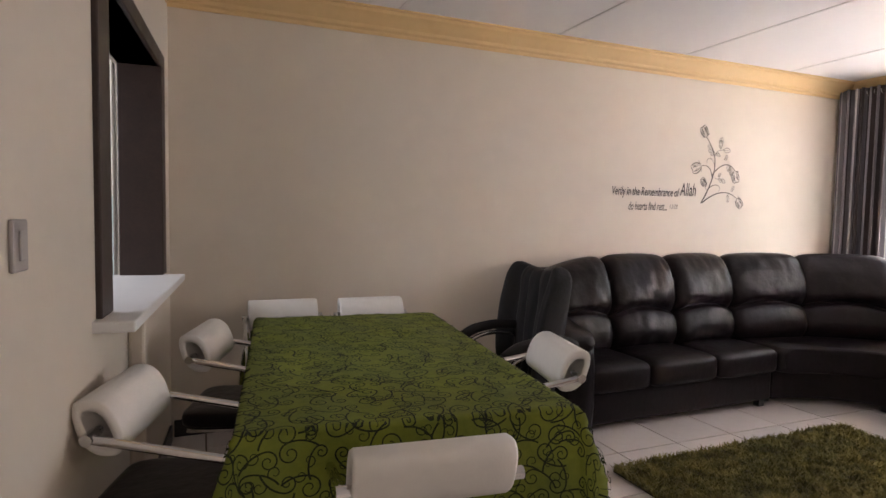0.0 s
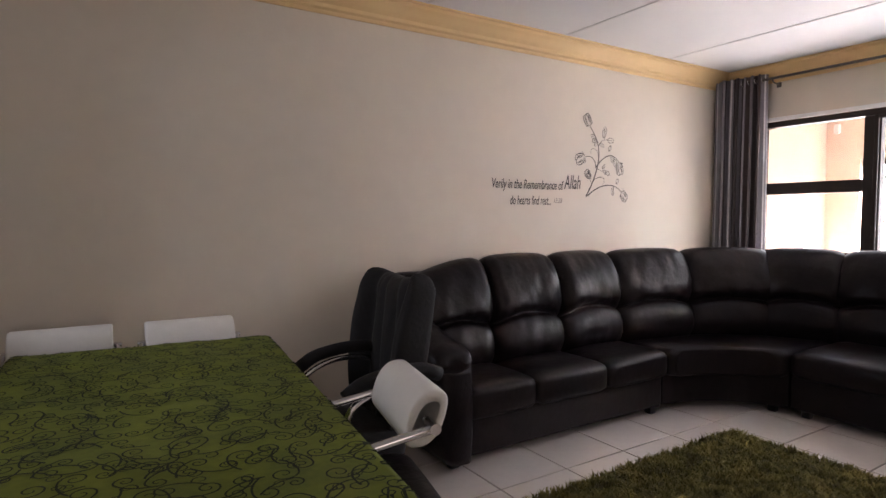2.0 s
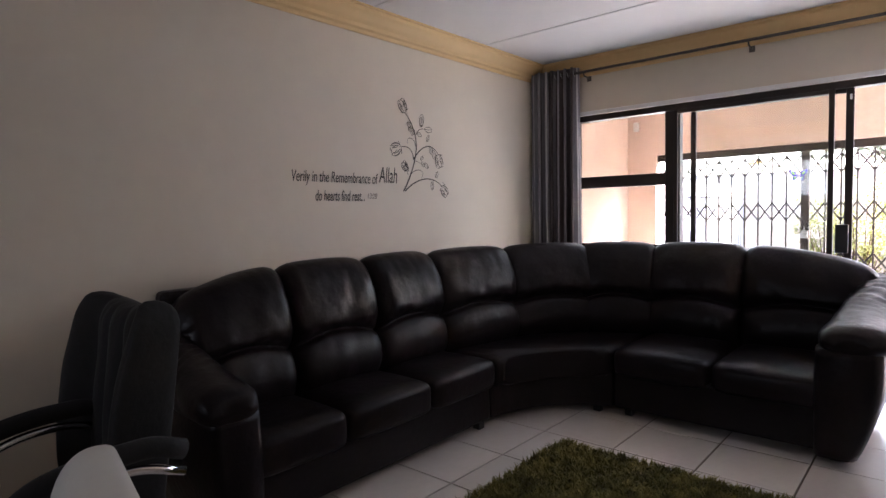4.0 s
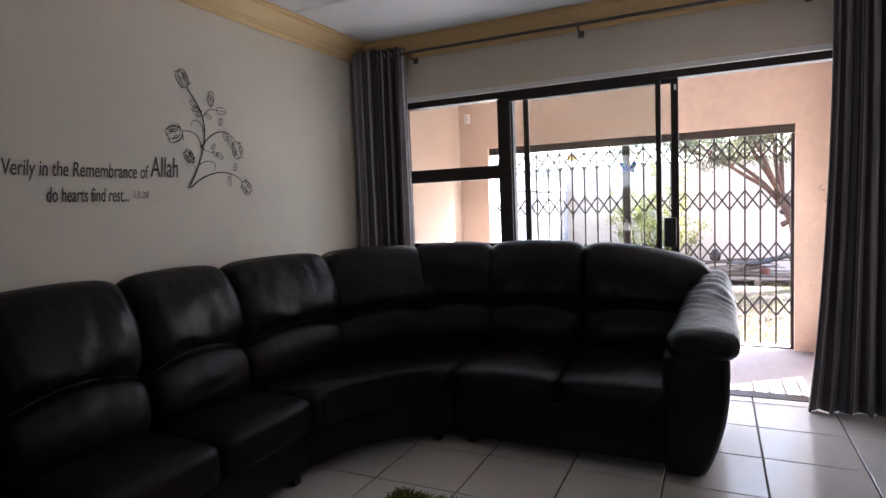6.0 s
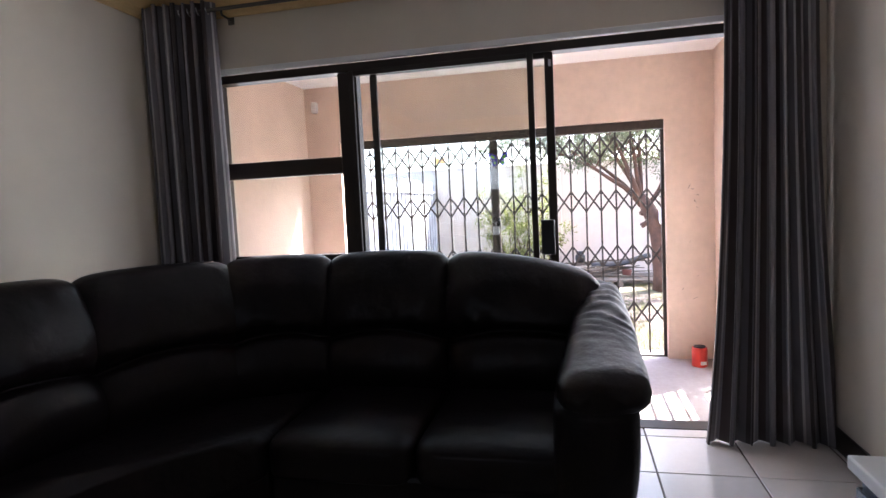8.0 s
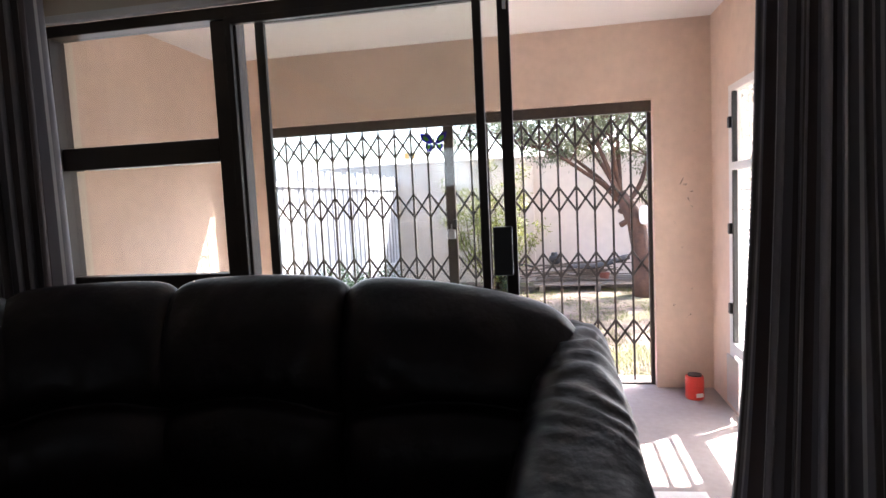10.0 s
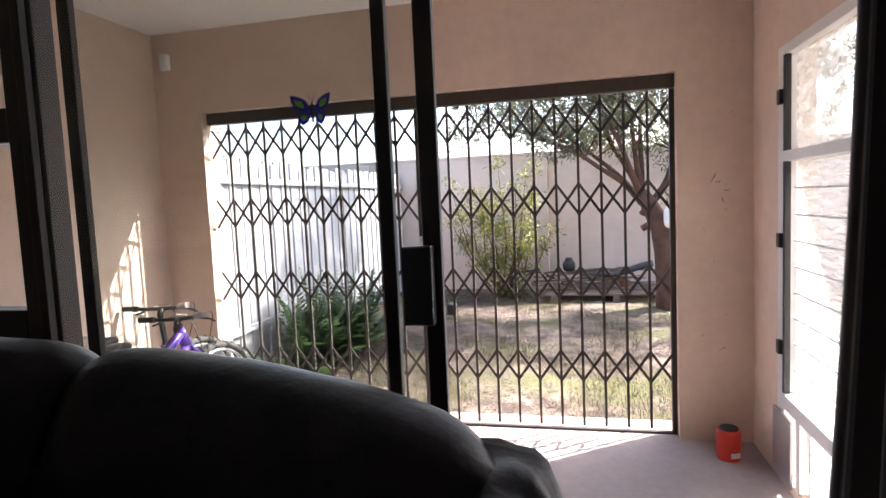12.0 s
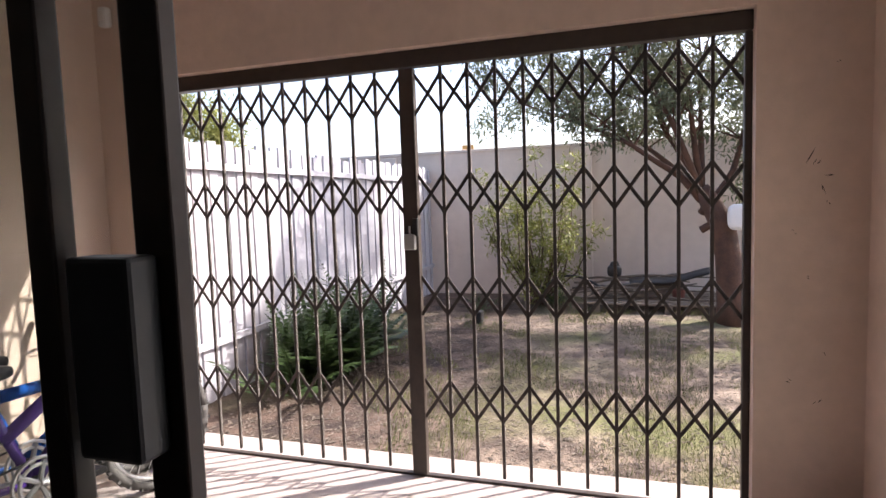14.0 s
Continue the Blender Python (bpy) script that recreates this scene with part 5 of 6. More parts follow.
def scuffs():
    """Chips and scrapes in the patio plaster."""
    rnd = random.Random(8)
    bm = bmesh.new()
    for y, z, L, a in ((0.03, 1.36, 0.16, -55), (-0.02, 1.28, 0.06, 15), (0.0, 1.22, 0.08, 75), (0.10, 0.42, 0.05, 30), (0.02, 1.32, 0.09, -60), (-0.03, 1.16, 0.03, 80), (-0.05, 1.72, 0.02, 0), (0.05, 0.86, 0.03, 20), (-0.02, 0.55, 0.025, 60), (0.10, 1.05, 0.02, 10), (0.0, 0.35, 0.05, -40)):
        for k in range(2):
            q = radians(a + rnd.uniform(-14, 14))
            c = Vector((PX - 0.0025, y + rnd.uniform(-0.012, 0.012), z + rnd.uniform(-0.012, 0.012)))
            l = L * rnd.uniform(0.25, 0.6)
            d, n = Vector((0, math.cos(q), math.sin(q))), Vector((0, -math.sin(q), math.cos(q))) * rnd.uniform(0.0010, 0.0028)
            vs = [bm.verts.new(c + d * l / 2), bm.verts.new(c + n), bm.verts.new(c - d * l / 2), bm.verts.new(c - n)]
            bm.faces.new(vs)
    structure("trim_wall_scuffs", bm, M_DARKWOOD, "dark scuffs and chips in the plaster", "scuff")


scuffs()


def doormat():
    t = thing("doormat", "pale woven doormat with dark motif before the sliding door", "doormat", (5.95, 0.60, PZ), 4)
    part("mat", box(-0.19, 0.19, -0.32, 0.32, 0.0, 0.012, 0.003), M_CARD, t)
    bm = bmesh.new()
    for k in range(9):
        add_tube(bm, [(0.05 + 0.018 * math.cos(q), -0.2 + 0.05 * k + 0.018 * math.sin(q), 0.0125) for q in [i * 0.6 for i in range(9)]], 0.003, 5)
    part("motif", bm, M_BLACK, t, "dark looped motif")


doormat()


def bicycle(at, rz, lean, paint, label, head_z, bar_z, top_end):
    """Front wheel towards +x locally."""
    t = new("bicycle")
    t.matrix_world = pose(*at, lean, 0, rz) @ Matrix.Scale(1.1, 4)
    tagged(t, label, "bicycle")
    R = 0.30

    def wheel(cx):
        def ring(r, n=44):
            return [(cx + r * math.cos(a), 0, R + r * math.sin(a)) for a in [2 * math.pi * k / n for k in range(n + 1)]]
        w = part("wheel", tube(ring(R - 0.024), 0.022, 10), M_RUBBER, t, "dusty black knobbly tyre", True)
        bm = bmesh.new()
        for k in range(56):
            a = 2 * math.pi * k / 56
            c = Vector((cx + (R - 0.005) * math.cos(a), 0.009 if k % 2 else -0.009, R + (R - 0.005) * math.sin(a)))
            bmesh.ops.create_cube(bm, size=1, matrix=Matrix.Translation(c) @ Matrix.Rotation(-a, 4, "Y") @ Matrix.Diagonal((0.012, 0.018, 0.014, 1)))
        part("tread", bm, M_RUBBER, w)
        part("rim", tube(ring(R - 0.052), 0.011, 8), M_ALLOY, w, "bright alloy rim", True)
        part("hub", tube([(cx, -0.045, R), (cx, -0.03, R), (cx, 0.03, R), (cx, 0.045, R)], [0.022, 0.013, 0.013, 0.022], 12), M_ALLOY, w)
        bm = bmesh.new()
        for k in range(32):
            a = 2 * math.pi * k / 32
            y = 0.03 if k % 2 else -0.03
            a2 = a + (0.5 if (k // 2) % 2 else -0.5)
            add_tube(bm, [(cx + 0.02 * math.cos(a2), y, R + 0.02 * math.sin(a2)), (cx + (R - 0.06) * math.cos(a), 0, R + (R - 0.06) * math.sin(a))], 0.0015, 4, False)
        part("spokes", bm, M_ALLOY, w)

    fx, rx_, bb = 0.98, 0.0, (0.42, 0, 0.27)
    wheel(fx)
    wheel(rx_)
    h_t, h_b = Vector((0.735, 0, head_z)), Vector((0.785, 0, head_z - 0.13))
    seat_t = (0.29, 0, 0.66)
    part("down_tube", tube([h_b + Vector((0, 0, 0.03)), bb], 0.031, 14), paint, t, "", True)
    part("top_tube", tube([h_t - Vector((-0.01, 0, 0.03)), top_end], 0.027, 14), paint, t, "", True)
    part("seat_tube", tube([bb, seat_t], 0.019, 10), paint, t, "", True)
    part("head_tube", tube([h_t, h_b], 0.030, 14), paint, t, "", True)
    part("headset", tube([h_t, h_t + Vector((-0.006, 0, 0.018))], 0.026, 12), M_BLACK, t)
    part("bottom_bracket", tube([(bb[0], -0.045, bb[2]), (bb[0], 0.045, bb[2])], 0.028, 12), M_BLACK, t)
    for s in (-1, 1):
        part("chain_stay", tube([bb, (rx_, s * 0.06, R)], 0.011, 8), paint, t, "", True)
        part("seat_stay", tube([(0.335, 0, 0.58), (rx_, s * 0.06, R)], 0.010, 8), paint, t, "", True)
        part("fork_blade", tube(bend([h_b + Vector((0, s * 0.012, 0.01)), h_b + Vector((0.015, s * 0.055, -0.03)), (fx - 0.05, s * 0.055, R + 0.08), (fx, s * 0.05, R)], 0.05), 0.017, 10), paint, t, "", True)
        part("brake_arm", tube(bend([h_b + Vector((0.06, s * 0.05, -0.10)), h_b + Vector((0.04, s * 0.065, -0.02)), h_b + Vector((0.03, s * 0.02, 0.0))], 0.03), 0.006, 6), M_BLACK, t)
    part("seat_post", tube([seat_t, (0.275, 0, 0.70)], 0.013, 8), M_CHROME, t)
    part("saddle", pillow(0.27, 0, 0.72, 0.27, 0.15, 0.06, 0.6, 0.7, 24, 10), M_BLACK, t, "", True)
    bx = 0.755
    part("stem", tube(bend([h_t, (0.725, 0, bar_z - 0.015), (bx, 0, bar_z)], 0.03), 0.016, 8), M_BLACK, t)
    hb = part("handlebar", tube(bend([(bx - 0.06, -0.23, bar_z + 0.02), (bx, -0.10, bar_z), (bx, 0.10, bar_z), (bx - 0.06, 0.23, bar_z + 0.02)], 0.06), 0.011, 8), M_BLACK, t)
    for s in (-1, 1):
        part("grip", tube([(bx - 0.035, s * 0.15, bar_z + 0.012), (bx - 0.062, s * 0.235, bar_z + 0.021)], 0.017, 10), M_BLACK if s > 0 else M_SWITCH, hb)
        part("brake_lever", tube(bend([(bx - 0.02, s * 0.14, bar_z), (bx + 0.03, s * 0.17, bar_z - 0.015), (bx + 0.015, s * 0.23, bar_z - 0.03)], 0.02), 0.006, 6), M_BLACK, hb)
        part("cable", tube(bend([(bx, s * 0.13, bar_z), (bx + 0.16, s * 0.10, bar_z + 0.02), (bx + 0.15, s * 0.02, bar_z - 0.20), h_b + Vector((0.05, 0, 0.0))], 0.09), 0.003, 5), M_BLACK, hb)
    bm = bmesh.new()
    for r, n in ((0.098, 36), (0.072, 30)):
        add_tube(bm, [(bb[0] + r * math.cos(a), -0.05, bb[2] + r * math.sin(a)) for a in [2 * math.pi * k / n for k in range(n + 1)]], 0.008, 6)
    cr = part("chainring", bm, M_ALLOY, t)
    for k in range(5):
        a = k * 2 * math.pi / 5
        part("chainring_arm", tube([(bb[0], -0.05, bb[2]), (bb[0] + 0.09 * math.cos(a), -0.05, bb[2] + 0.09 * math.sin(a))], 0.010, 6), M_ALLOY, cr)
    for s in (-1, 1):
        part("crank", tube([(bb[0], s * 0.06, bb[2]), (bb[0] - s * 0.15, s * 0.075, bb[2] + s * 0.02)], 0.011, 8), M_ALLOY, t)
        px, pz = bb[0] - s * 0.15, bb[2] + s * 0.02
        part("pedal", box(px - 0.045, px + 0.045, s * 0.12 - 0.045, s * 0.12 + 0.045, pz - 0.013, pz + 0.013, 0.004), M_BLACK, t)
    for z0, z1 in ((bb[2] + 0.095, R + 0.035), (bb[2] - 0.095, R - 0.035)):
        part("chain", tube([(bb[0], -0.05, z0), (0, -0.05, z1)], 0.005, 5), M_BLACK, t)
    return t


bicycle((6.385, 3.225, PZ), -8, -6, M_PURPLE, "purple mountain bike leaning by the patio wall", 0.735, 0.785, (0.335, 0, 0.46))
bicycle((6.505, 3.430, PZ), -6, -4, M_BLUE, "blue bicycle behind the purple one", 0.60, 0.82, (0.345, 0, 0.575))

# ---------------------------------------------------------------- garden


def fence():
    t = thing("garden_fence", "whitewashed vertical slat fence along the sunny garden side", "fence")
    y = 3.95
    rnd = random.Random(5)
    me = None
    x = 8.15
    while x < BX - 0.05:
        z = 0.03 * rnd.uniform(-1, 1)
        if me is None:
            ob = part("slat", box(0, 0.098, -0.012, 0.012, -0.36, 1.76, 0.003, 1), M_FENCE, t)
            me = ob.data
            ob.matrix_local = pose(x, y, z)
        else:
            share("slat", me, pose(x, y + (0.014 if int(x * 9.1) % 2 else 0), z, 0, rnd.uniform(-0.5, 0.5)), t)
        x += 0.108
    for z in (0.14, 1.56):
        part("rail", box(8.1, BX, y - 0.045, y - 0.012, z - 0.03, z + 0.03, 0.004), M_FENCE, t)
    k = 8.9
    while k < BX:
        part("post", box(k - 0.05, k + 0.05, y + 0.03, y + 0.13, -0.5, 1.70, 0.006), M_FENCE, t)
        k += 1.8


fence()


def leaf_cloud(name, parent, centres, count, mat, size, seed, squash=1.0, hang=0.0):
    rs = np.random.RandomState(seed)
    cs = np.array([c[:3] for c in centres])
    rad = np.array([c[3] for c in centres])
    pick = rs.randint(0, len(cs), count)
    off = rs.normal(0, 0.45, (count, 3)) * rad[pick][:, None]
    off[:, 2] *= squash
    p = cs[pick] + off
    d = rs.normal(0, 1, (count, 3))
    d[:, 2] -= hang
    d /= np.linalg.norm(d, axis=1, keepdims=True)
    n = np.cross(d, rs.normal(0, 1, (count, 3)))
    n /= np.linalg.norm(n, axis=1, keepdims=True)
    L = size * rs.uniform(0.6, 1.3, count)[:, None]
    w = L * 0.12
    V = np.stack([p, p + d * L * 0.5 + n * w, p + d * L, p + d * L * 0.5 - n * w], 1).reshape(-1, 3)
    F = [(4 * i, 4 * i + 1, 4 * i + 2, 4 * i + 3) for i in range(count)]
    ob = raw(name, V.tolist(), F, mat, parent)
    ob["kind"] = "stuff"
    return ob


def tree():
    t = thing("tree", "leaning red-barked tree with fine grey-green foliage", "tree", (0, 0, 0))
    rnd = random.Random(21)
    tr = [(12.6, -0.42, -0.40), (12.6, -0.40, -0.10), (12.6, -0.36, 0.45), (12.58, -0.30, 0.82), (12.55, -0.17, 1.08), (12.55, -0.06, 1.28)]
    part("trunk", tube([Vector(p) for p in tr], [0.21, 0.165, 0.145, 0.14, 0.12, 0.085], 14), M_BARK, t, "", True)
    fork = Vector(tr[-1])
    limbs = [((0, -0.1), (12.5, 0.16, 1.42), (12.3, 0.43, 1.58), (12.1, 0.84, 1.88), (12.0, 1.30, 2.05), (11.9, 2.0, 2.35)),
             ((0, 0), (12.6, 0.06, 1.52), (12.6, 0.20, 1.75), (12.6, 0.40, 2.08), (12.6, 0.50, 2.5), (12.5, 0.75, 3.2)),
             ((0, 0), (12.6, -0.07, 1.6), (12.65, -0.06, 2.1), (12.7, -0.08, 2.7), (12.8, -0.02, 3.5)),
             ((0, -0.25), (12.75, -0.42, 1.40), (12.85, -0.55, 1.9), (13.0, -0.8, 2.6), (13.0, -1.1, 3.4)),
             ((0, -0.05), (12.35, 0.08, 1.55), (12.1, 0.28, 2.0), (11.9, 0.62, 2.6), (11.7, 1.0, 3.3)),
             ((0, -0.1), (12.8, 0.18, 1.50), (13.1, 0.55, 1.85), (13.3, 1.1, 2.3), (13.4, 1.8, 2.7)),
             ((0, -0.45), (12.65, -0.62, 1.10), (12.7, -0.95, 1.6), (12.7, -1.5, 2.3)),
             ((0, 0), (12.4, 0.02, 1.7), (12.2, 0.10, 2.3), (12.1, 0.3, 3.1))]
    tips = []
    for (dx, dz), *pts in limbs:
        P = bend([fork + Vector((dx, 0, dz - 0.05))] + [Vector(q) for q in pts], 0.2, 3)
        lb = part("limb", tube(P, [0.046 * (1 - 0.80 * i / (len(P) - 1)) for i in range(len(P))], 8), M_BARK, t, "", True)
        for j in range(13):
            a = P[int(len(P) * rnd.uniform(0.45, 0.99))]
            e = a + Vector((rnd.uniform(-0.5, 0.5), rnd.uniform(-0.55, 0.65), rnd.uniform(-0.05, 0.65)))
            part("twig", tube([a, (a + e) / 2 + Vector((0, 0, 0.06)), e], [0.014, 0.009, 0.003], 5), M_BARK, lb)
            if e.z > 1.75:
                tips += [(*e, 0.20), (*((a + e) / 2 + Vector((0, 0, 0.08))), 0.16)]
        tips.append((*P[-1], 0.26))
    # hanging sprays that fill the crown, its lower edge rising away from the trunk
    for k in range(400):
        y = rnd.uniform(-2.4, 2.75)
        low = 1.72 + 0.13 * max(0.0, y) + 0.10 * max(0, y - 1.7)
        z = low + rnd.random() ** 0.8 * (2.4 - 0.35 * abs(y - 0.2))
        tips.append((12.5 + rnd.uniform(-0.9, 0.9), y, z, rnd.uniform(0.13, 0.26)))
    for k in range(40):
        tips.append((12.9 + rnd.uniform(-0.3, 0.6), rnd.uniform(-2.0, -0.5), rnd.uniform(1.15, 2.1), rnd.uniform(0.13, 0.24)))
    leaf_cloud("crown", t, tips, 50000, M_LEAF, 0.085, 5, 0.9, 0.7)


tree()


def shrub():
    t = thing("shrub", "thin straggly shrub with yellow-green leaves against the wall", "shrub")
    rnd = random.Random(9)
    base = Vector((13.5, 2.0, -0.36))
    tips = []
    for k in range(18):
        a = rnd.uniform(0, 6.28)
        e = base + Vector((0.30 * math.cos(a), 0.82 * math.sin(a), rnd.uniform(1.0, 2.3)))
        m = base + Vector(((e.x - base.x) * 0.45, (e.y - base.y) * 0.62 + rnd.uniform(-0.1, 0.1), (e.z - base.z) * 0.45))
        part("stem", tube([base + Vector((0, rnd.uniform(-0.1, 0.1), 0)), m, e], [0.017, 0.011, 0.003], 6), M_BARK, t)
        tips += [(*e, 0.16), (*m, 0.12), (*((m + e) / 2), 0.16), (*(m * 0.4 + e * 0.6 + Vector((0, rnd.uniform(-0.15, 0.15), 0))), 0.15)]
    tips += [(base.x - 0.1 + rnd.uniform(-0.15, 0.15), base.y + rnd.uniform(-0.25, 0.25), rnd.uniform(-0.2, 0.5), 0.15) for _ in range(14)]
    leaf_cloud("leaves", t, tips, 5600, M_LEAF_YELLOW, 0.088, 6)


shrub()


def frond_mesh(name, seed, length, arch, leaflet):
    """One arching frond along +x: a stalk with paired leaflets that shorten to the tip."""
    rs = random.Random(seed)
    V, F = [], []
    n = 22
    pts = [Vector((length * (s - 0.25 * s * s) * arch, 0, length * (s - arch * 0.62 * s * s))) for s in [i / n for i in range(n + 1)]]
    for i in range(n):
        a, b2 = pts[i], pts[i + 1]
        w = 0.004 * (1 - 0.7 * i / n)
        k = len(V)
        V += [a + Vector((0, w, 0)), a - Vector((0, w, 0)), b2 - Vector((0, w, 0)), b2 + Vector((0, w, 0))]
        F.append((k, k + 1, k + 2, k + 3))
        if i < 3:
            continue
        d = (b2 - a).normalized()
        size = leaflet * (1 - (i / n) ** 2.2) * rs.uniform(0.8, 1.1)
        for sd in (-1, 1):
            out = (Vector((0, sd, 0)) + d * 0.55 + Vector((0, 0, rs.uniform(-0.35, 0.05)))).normalized()
            side = out.cross(Vector((0, 0, 1))).normalized() * size * 0.17
            k = len(V)
            V += [a, a + out * size * 0.5 + side, a + out * size, a + out * size * 0.5 - side]
            F.append((k, k + 1, k + 2, k + 3))
    me = bpy.data.meshes.new(name)
    me.from_pydata(V, [], F)
    me.materials.append(M_STRAP)
    return me


FRONDS = [frond_mesh("frond", 40 + i, L, a, f) for i, (L, a, f) in enumerate(((1.0, 0.55, 0.17), (0.85, 0.85, 0.15), (1.1, 0.35, 0.16)))]


def fern(x, y, count, seed, label, size, spread):
    rs = random.Random(seed)
    t = thing("fern", label, "plant", (x, y, -0.35), group="ferns by the fence")
    for k in range(count):
        a = k * 137.5 + rs.uniform(-20, 20)
        m = pose(rs.gauss(0, spread), rs.gauss(0, spread * 0.6), 0, 0, rs.uniform(-12, 14), a) @ Matrix.Scale(size * rs.uniform(0.65, 1.1), 4)
        share("frond", FRONDS[k % 3], m, t)


fern(9.50, 3.42, 74, 1, "bushy dark green fern by the whitewashed fence", 1.1, 0.20)
fern(10.05, 3.40, 66, 2, "tall dark green fern in the darker bed", 1.2, 0.22)
fern(10.75, 3.50, 40, 3, "smaller dark green fern behind the tall one", 0.8, 0.18)
fern(12.9, 2.75, 18, 4, "low fern tuft by the garden wall", 0.45, 0.10)
fern(13.35, 1.75, 22, 5, "low broad-leaved tuft under the shrub", 0.55, 0.14)


def wood_pile():
    t = thing("pallet", "weathered timber pallet lying by the garden wall", "pallet", (13.55, 0.35, -0.35), 88)
    for k in range(6):
        part("board", box(-1.05, 0.95, -0.5 + k * 0.19, -0.37 + k * 0.19, 0.13, 0.155, 0.003), M_OLDWOOD, t)
    for x in (-0.98, -0.1, 0.8):
        part("bearer", box(x - 0.045, x + 0.045, -0.5, 0.6, 0.0, 0.13, 0.004), M_OLDWOOD, t)
    rnd = random.Random(3)
    for k in range(26):
        x, y = 13.45 + rnd.uniform(-0.2, 0.35), rnd.uniform(0.05, 1.15)
        z = -0.18 + 0.011 * k
        L, a = rnd.uniform(0.5, 1.1), rnd.uniform(-0.3, 0.3)
        d = Vector((math.sin(a), -math.cos(a), rnd.uniform(-0.02, 0.08)))
        bm = tube([Vector((x, y, z)) + d * (L * s - L / 2) + Vector((0, 0, 0.02 * math.sin(5 * s + k))) for s in (0, 0.3, 0.6, 1)], [0.016, 0.02, 0.016, 0.009], 6)
        tagged(finish("branch", bm, M_OLDWOOD), "cut grey branch stacked on the pallet", "branch", group="stacked branches")
    bm = bmesh.new()
    rows = []
    for i in range(13):
        s = i / 12
        rows.append([bm.verts.new((13.35 + 0.3 * j / 5, 0.75 - 1.05 * s, 0.02 + 0.16 * s * s + 0.05 * math.sin(math.pi * j / 5) + 0.015 * math.sin(9 * s))) for j in range(6)])
    for a, b in zip(rows, rows[1:]):
        for j in range(5):
            bm.faces.new((a[j], a[j + 1], b[j + 1], b[j]))
    r = bmesh.ops.extrude_face_region(bm, geom=bm.faces[:])
    bmesh.ops.translate(bm, verts=[v for v in r["geom"] if isinstance(v, bmesh.types.BMVert)], vec=(0, 0, -0.03))
    tagged(finish("roofing_sheet", bm, M_BLACK, None, "", True), "black bent sheet lying on the branches", "sheet")
    e = thing("engine_part", "black cast machine part on the wood pile", "scrap metal", (13.6, 0.95, 0.07))
    part("housing", pillow(0, 0, 0.09, 0.16, 0.20, 0.17, 0.6, 0.6, 16, 10), M_BLACK, e, "", True)
    part("flange", tube([(0, 0, 0.16), (0, 0, 0.22)], [0.07, 0.05], 10), M_BLACK, e)
    tagged(finish("black_hose", tube(bend([(13.5, 2.0, -0.34), (13.4, 1.8, 0.10), (13.4, 1.4, 0.12), (13.45, 1.05, -0.1)], 0.25), 0.018, 7), M_BLACK, None, "", True), "black garden hose looped on the ground", "hose")
    tagged(finish("bucket", tube([(13.42, 0.12, -0.19), (13.42, 0.12, -0.06)], [0.07, 0.09], 16), M_BUCKET), "dull maroon bucket on the pallet", "bucket")


wood_pile()
tagged(finish("white_sack", pillow(12.40, -0.44, 0.93, 0.14, 0.24, 0.30, 0.6, 0.6, 20, 12), M_CARD, None, "", True), "white plastic sack tied to the tree trunk", "sack")
tagged(finish("ground_litter", box(12.0, 12.16, 2.5, 2.62, -0.33, -0.16, 0.02), M_BLACK), "black plastic pot by the garden wall", "pot")


def grass():
    rs = np.random.RandomState(17)
    n = 60000
    x, y = rs.uniform(8.15, 13.2, n), rs.uniform(-1.2, 3.8, n)
    keep = np.array([noise.noise((a * 1.1, b * 1.1, 4.0)) + 0.35 * noise.noise((a * 4, b * 4, 9.0)) for a, b in zip(x, y)]) > 0.06
    x, y = x[keep], y[keep]
    n = len(x)
    a, h, w = rs.uniform(0, 6.28, n), rs.uniform(0.025, 0.085, n), rs.uniform(0.002, 0.0045, n)
    ln = rs.uniform(0.0, 0.05, n)
    z = np.array([-0.335 + 0.035 * noise.noise((p * 0.9, q * 0.9, 0)) for p, q in zip(x, y)])
    V = np.stack([np.stack([x - w, y, z], 1), np.stack([x + w * np.cos(a), y + w * np.sin(a), z], 1), np.stack([x + ln * np.cos(a), y + ln * np.sin(a), z + h], 1)], 1).reshape(-1, 3)
    ob = raw("grass", V.tolist(), [(3 * i, 3 * i + 1, 3 * i + 2) for i in range(n)], M_GRASS)
    tagged(ob, "thin dry grass blades on the garden soil", "grass", kind="stuff")
    n = 17000
    x, y = rs.uniform(8.2, 13.6, n), rs.uniform(-1.4, 3.6, n)
    V, F = [], []
    for i in range(n):
        z, s, q = -0.33 + 0.035 * noise.noise((x[i] * 0.9, y[i] * 0.9, 0)) + 0.004, rs.uniform(0.008, 0.026), rs.uniform(0, 6.28)
        c, d = math.cos(q) * s, math.sin(q) * s
        b = len(V)
        V += [(x[i] - c, y[i] - d, z), (x[i] + d * 0.4, y[i] - c * 0.4, z + 0.005), (x[i] + c, y[i] + d, z + 0.002), (x[i] - d * 0.4, y[i] + c * 0.4, z + 0.005)]
        F.append((b, b + 1, b + 2, b + 3))
    ob = raw("fallen_leaves", V, F, M_OLDWOOD)
    tagged(ob, "dry fallen leaves scattered on the soil", "leaf litter", kind="stuff")


grass()


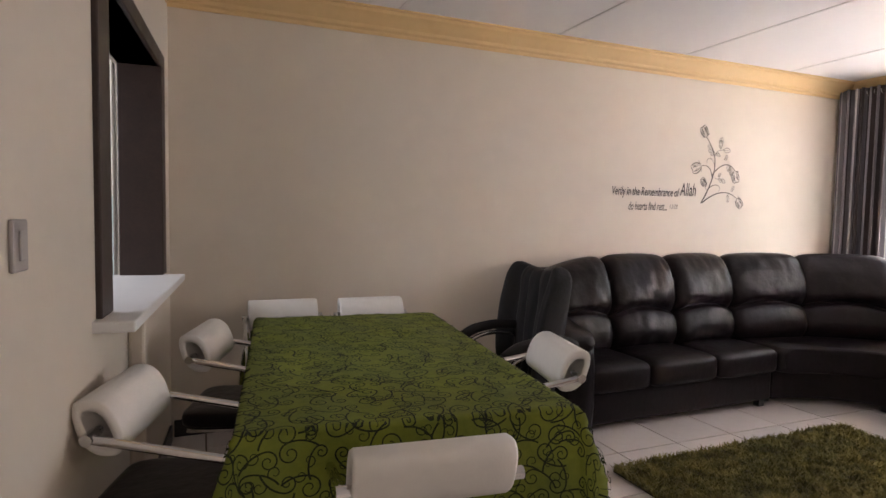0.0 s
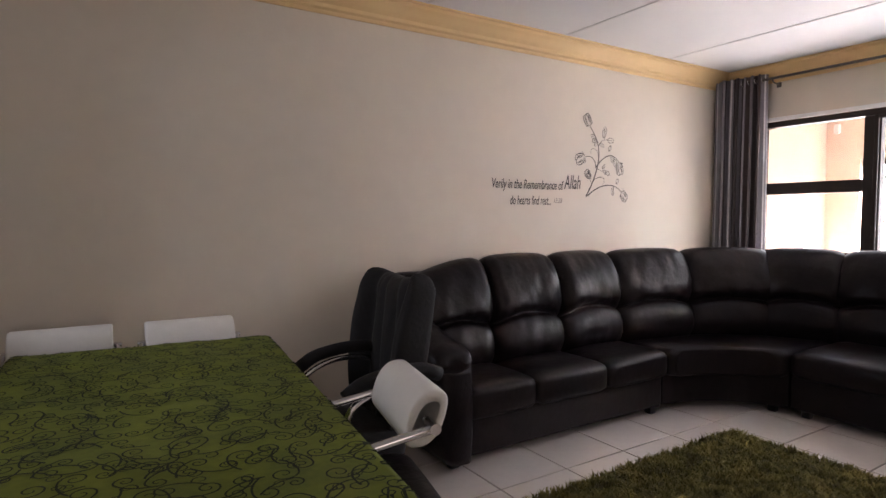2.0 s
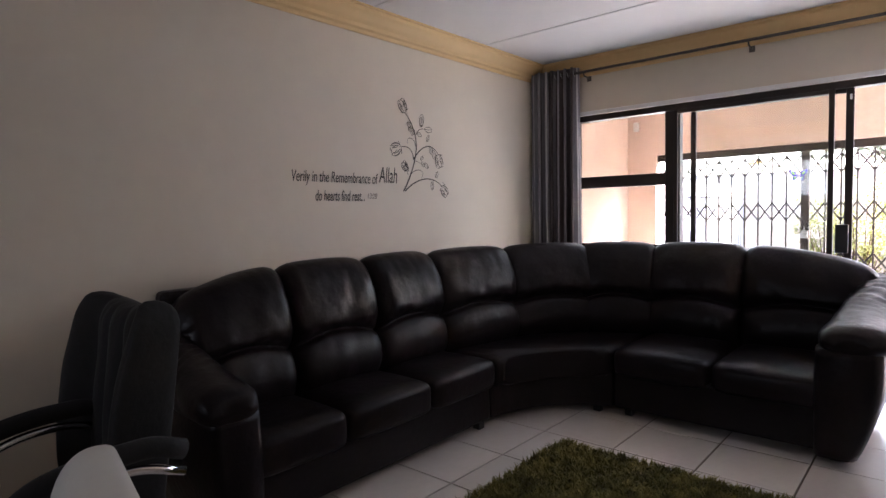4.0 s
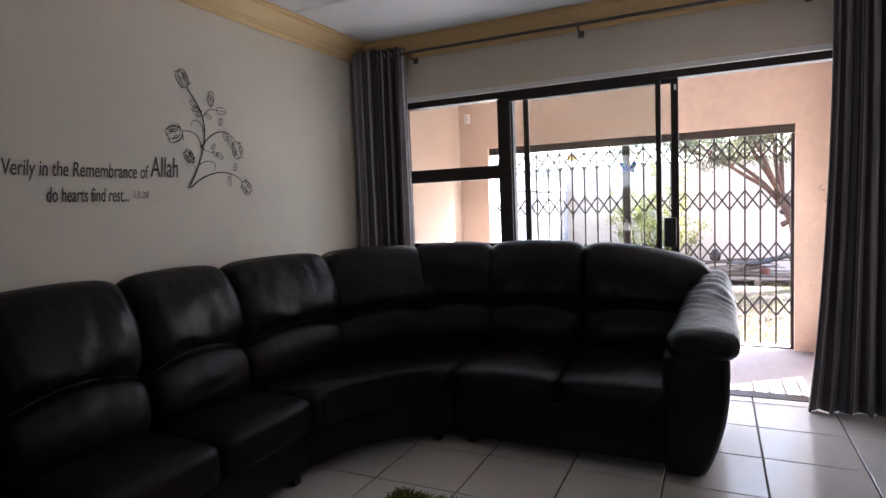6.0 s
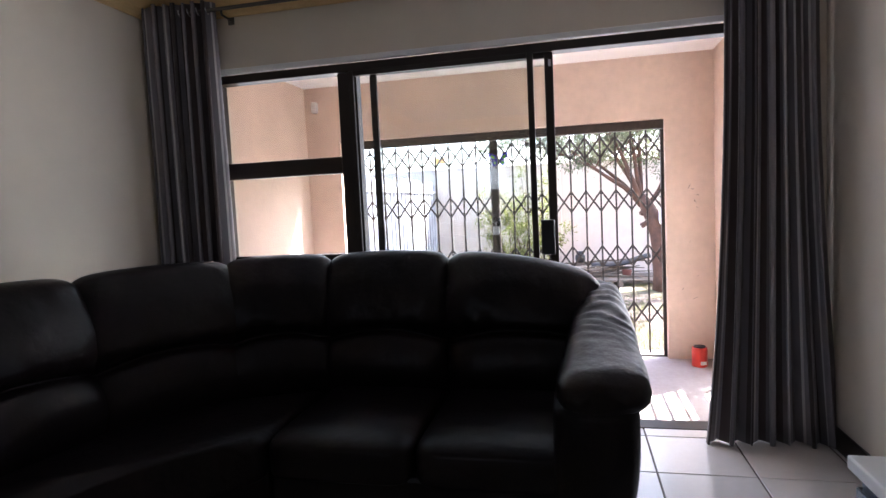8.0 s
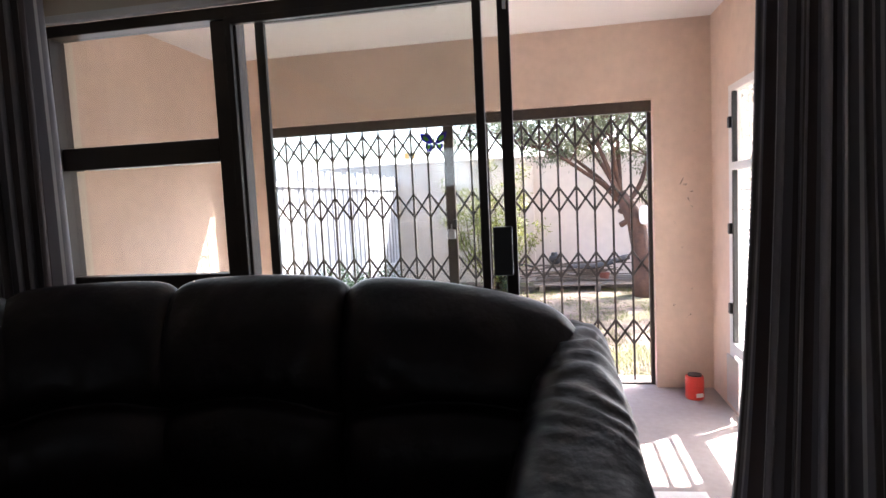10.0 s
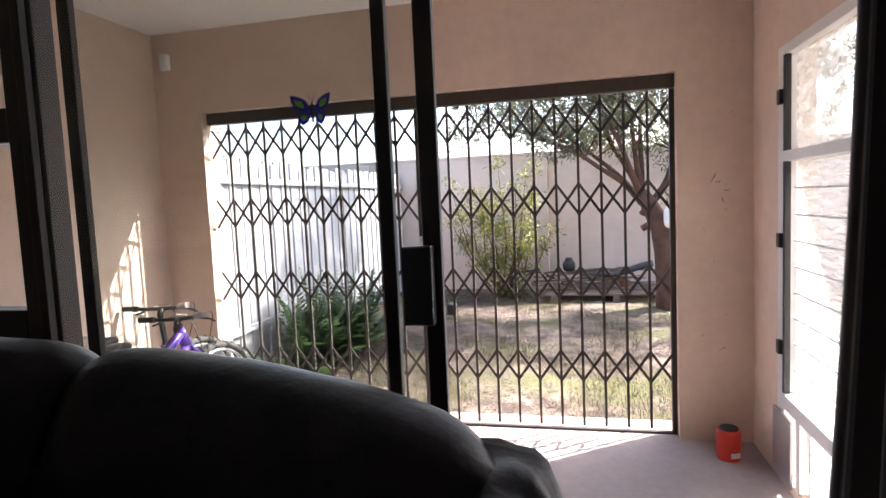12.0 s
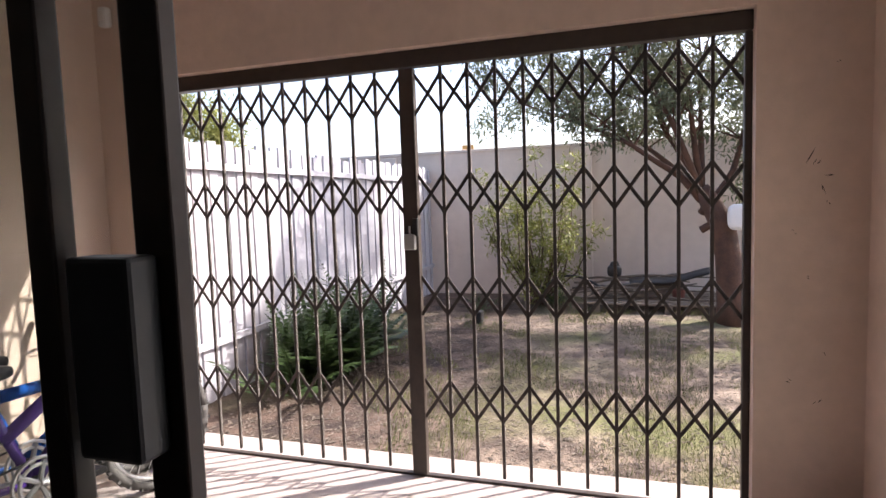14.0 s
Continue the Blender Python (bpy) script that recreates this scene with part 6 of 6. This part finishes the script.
def far_tree():
    t = thing("tree", "sunlit yellow-green tree beyond the fence", "tree")
    part("trunk", tube([(15.5, 9.5, -0.5), (15.5, 9.5, 2.4)], [0.16, 0.10], 8), M_BARK, t)
    leaf_cloud("crown", t, [(15.5, 9.5, 3.0, 0.7), (15.2, 9.9, 3.4, 0.5), (15.7, 9.1, 2.8, 0.5)], 3500, M_LEAF_YELLOW, 0.16, 15)


far_tree()
s = thing("road_sign", "small orange sign on a pole beyond the garden wall", "sign", (26.0, 6.4, -0.3))
part("pole", tube([(0, 0, 0), (0, 0, 3.6)], 0.03), M_ALLOY, s)
part("plate", box(-0.015, 0.015, -0.22, 0.22, 3.3, 3.55, 0.01), M_ORANGE, s)
# house next door, seen through the dusty side door
bm = box(4.0, 12.0, -7.2, -7.0, -0.5, 2.6)
structure("wall_neighbour", bm, M_BACKWALL, "pale plastered neighbouring wall", "wall")

# ---------------------------------------------------------------- floor tiles
structure("floor", box(XW - 3.0, XE + 0.06, -3.2, YN + 0.2, -0.3, -0.006), M_GROUT, "brown grouted floor bed under glazed tiles", "floor")
floor_ob = bpy.data.objects["floor"]
PITCH, TX0, TY0 = 0.4325, 1.955, 2.445
tile_me = None
rest = bmesh.new()
for i in range(-7, 9):
    for j in range(-3, 14):
        x0, x1 = TX0 + i * PITCH + 0.0045, TX0 + (i + 1) * PITCH - 0.0045
        y1, y0 = TY0 - (j - 1) * PITCH - 0.0045, TY0 - j * PITCH + 0.0045
        cx0, cx1, cy0, cy1 = max(x0, XW), min(x1, XE + 0.03), max(y0, -3.0), min(y1, YN)
        if cx1 - cx0 < 0.01 or cy1 - cy0 < 0.01:
            continue
        whole = (cx1 - cx0 > PITCH - 0.01) and (cy1 - cy0 > PITCH - 0.01)
        if whole:
            if tile_me is None:
                ob = part("tile", box(0, PITCH - 0.009, 0, PITCH - 0.009, -0.012, 0.0, 0.0015, 1), M_TILE, floor_ob)
                tile_me = ob.data
                ob.matrix_local = pose(x0, y0, 0)
            else:
                share("tile", tile_me, pose(x0, y0, random.uniform(-0.0004, 0.0004)), floor_ob)
        else:
            part("tile", box(cx0, cx1, cy0, cy1, -0.012, 0.0, 0.0015, 1), M_TILE, floor_ob)
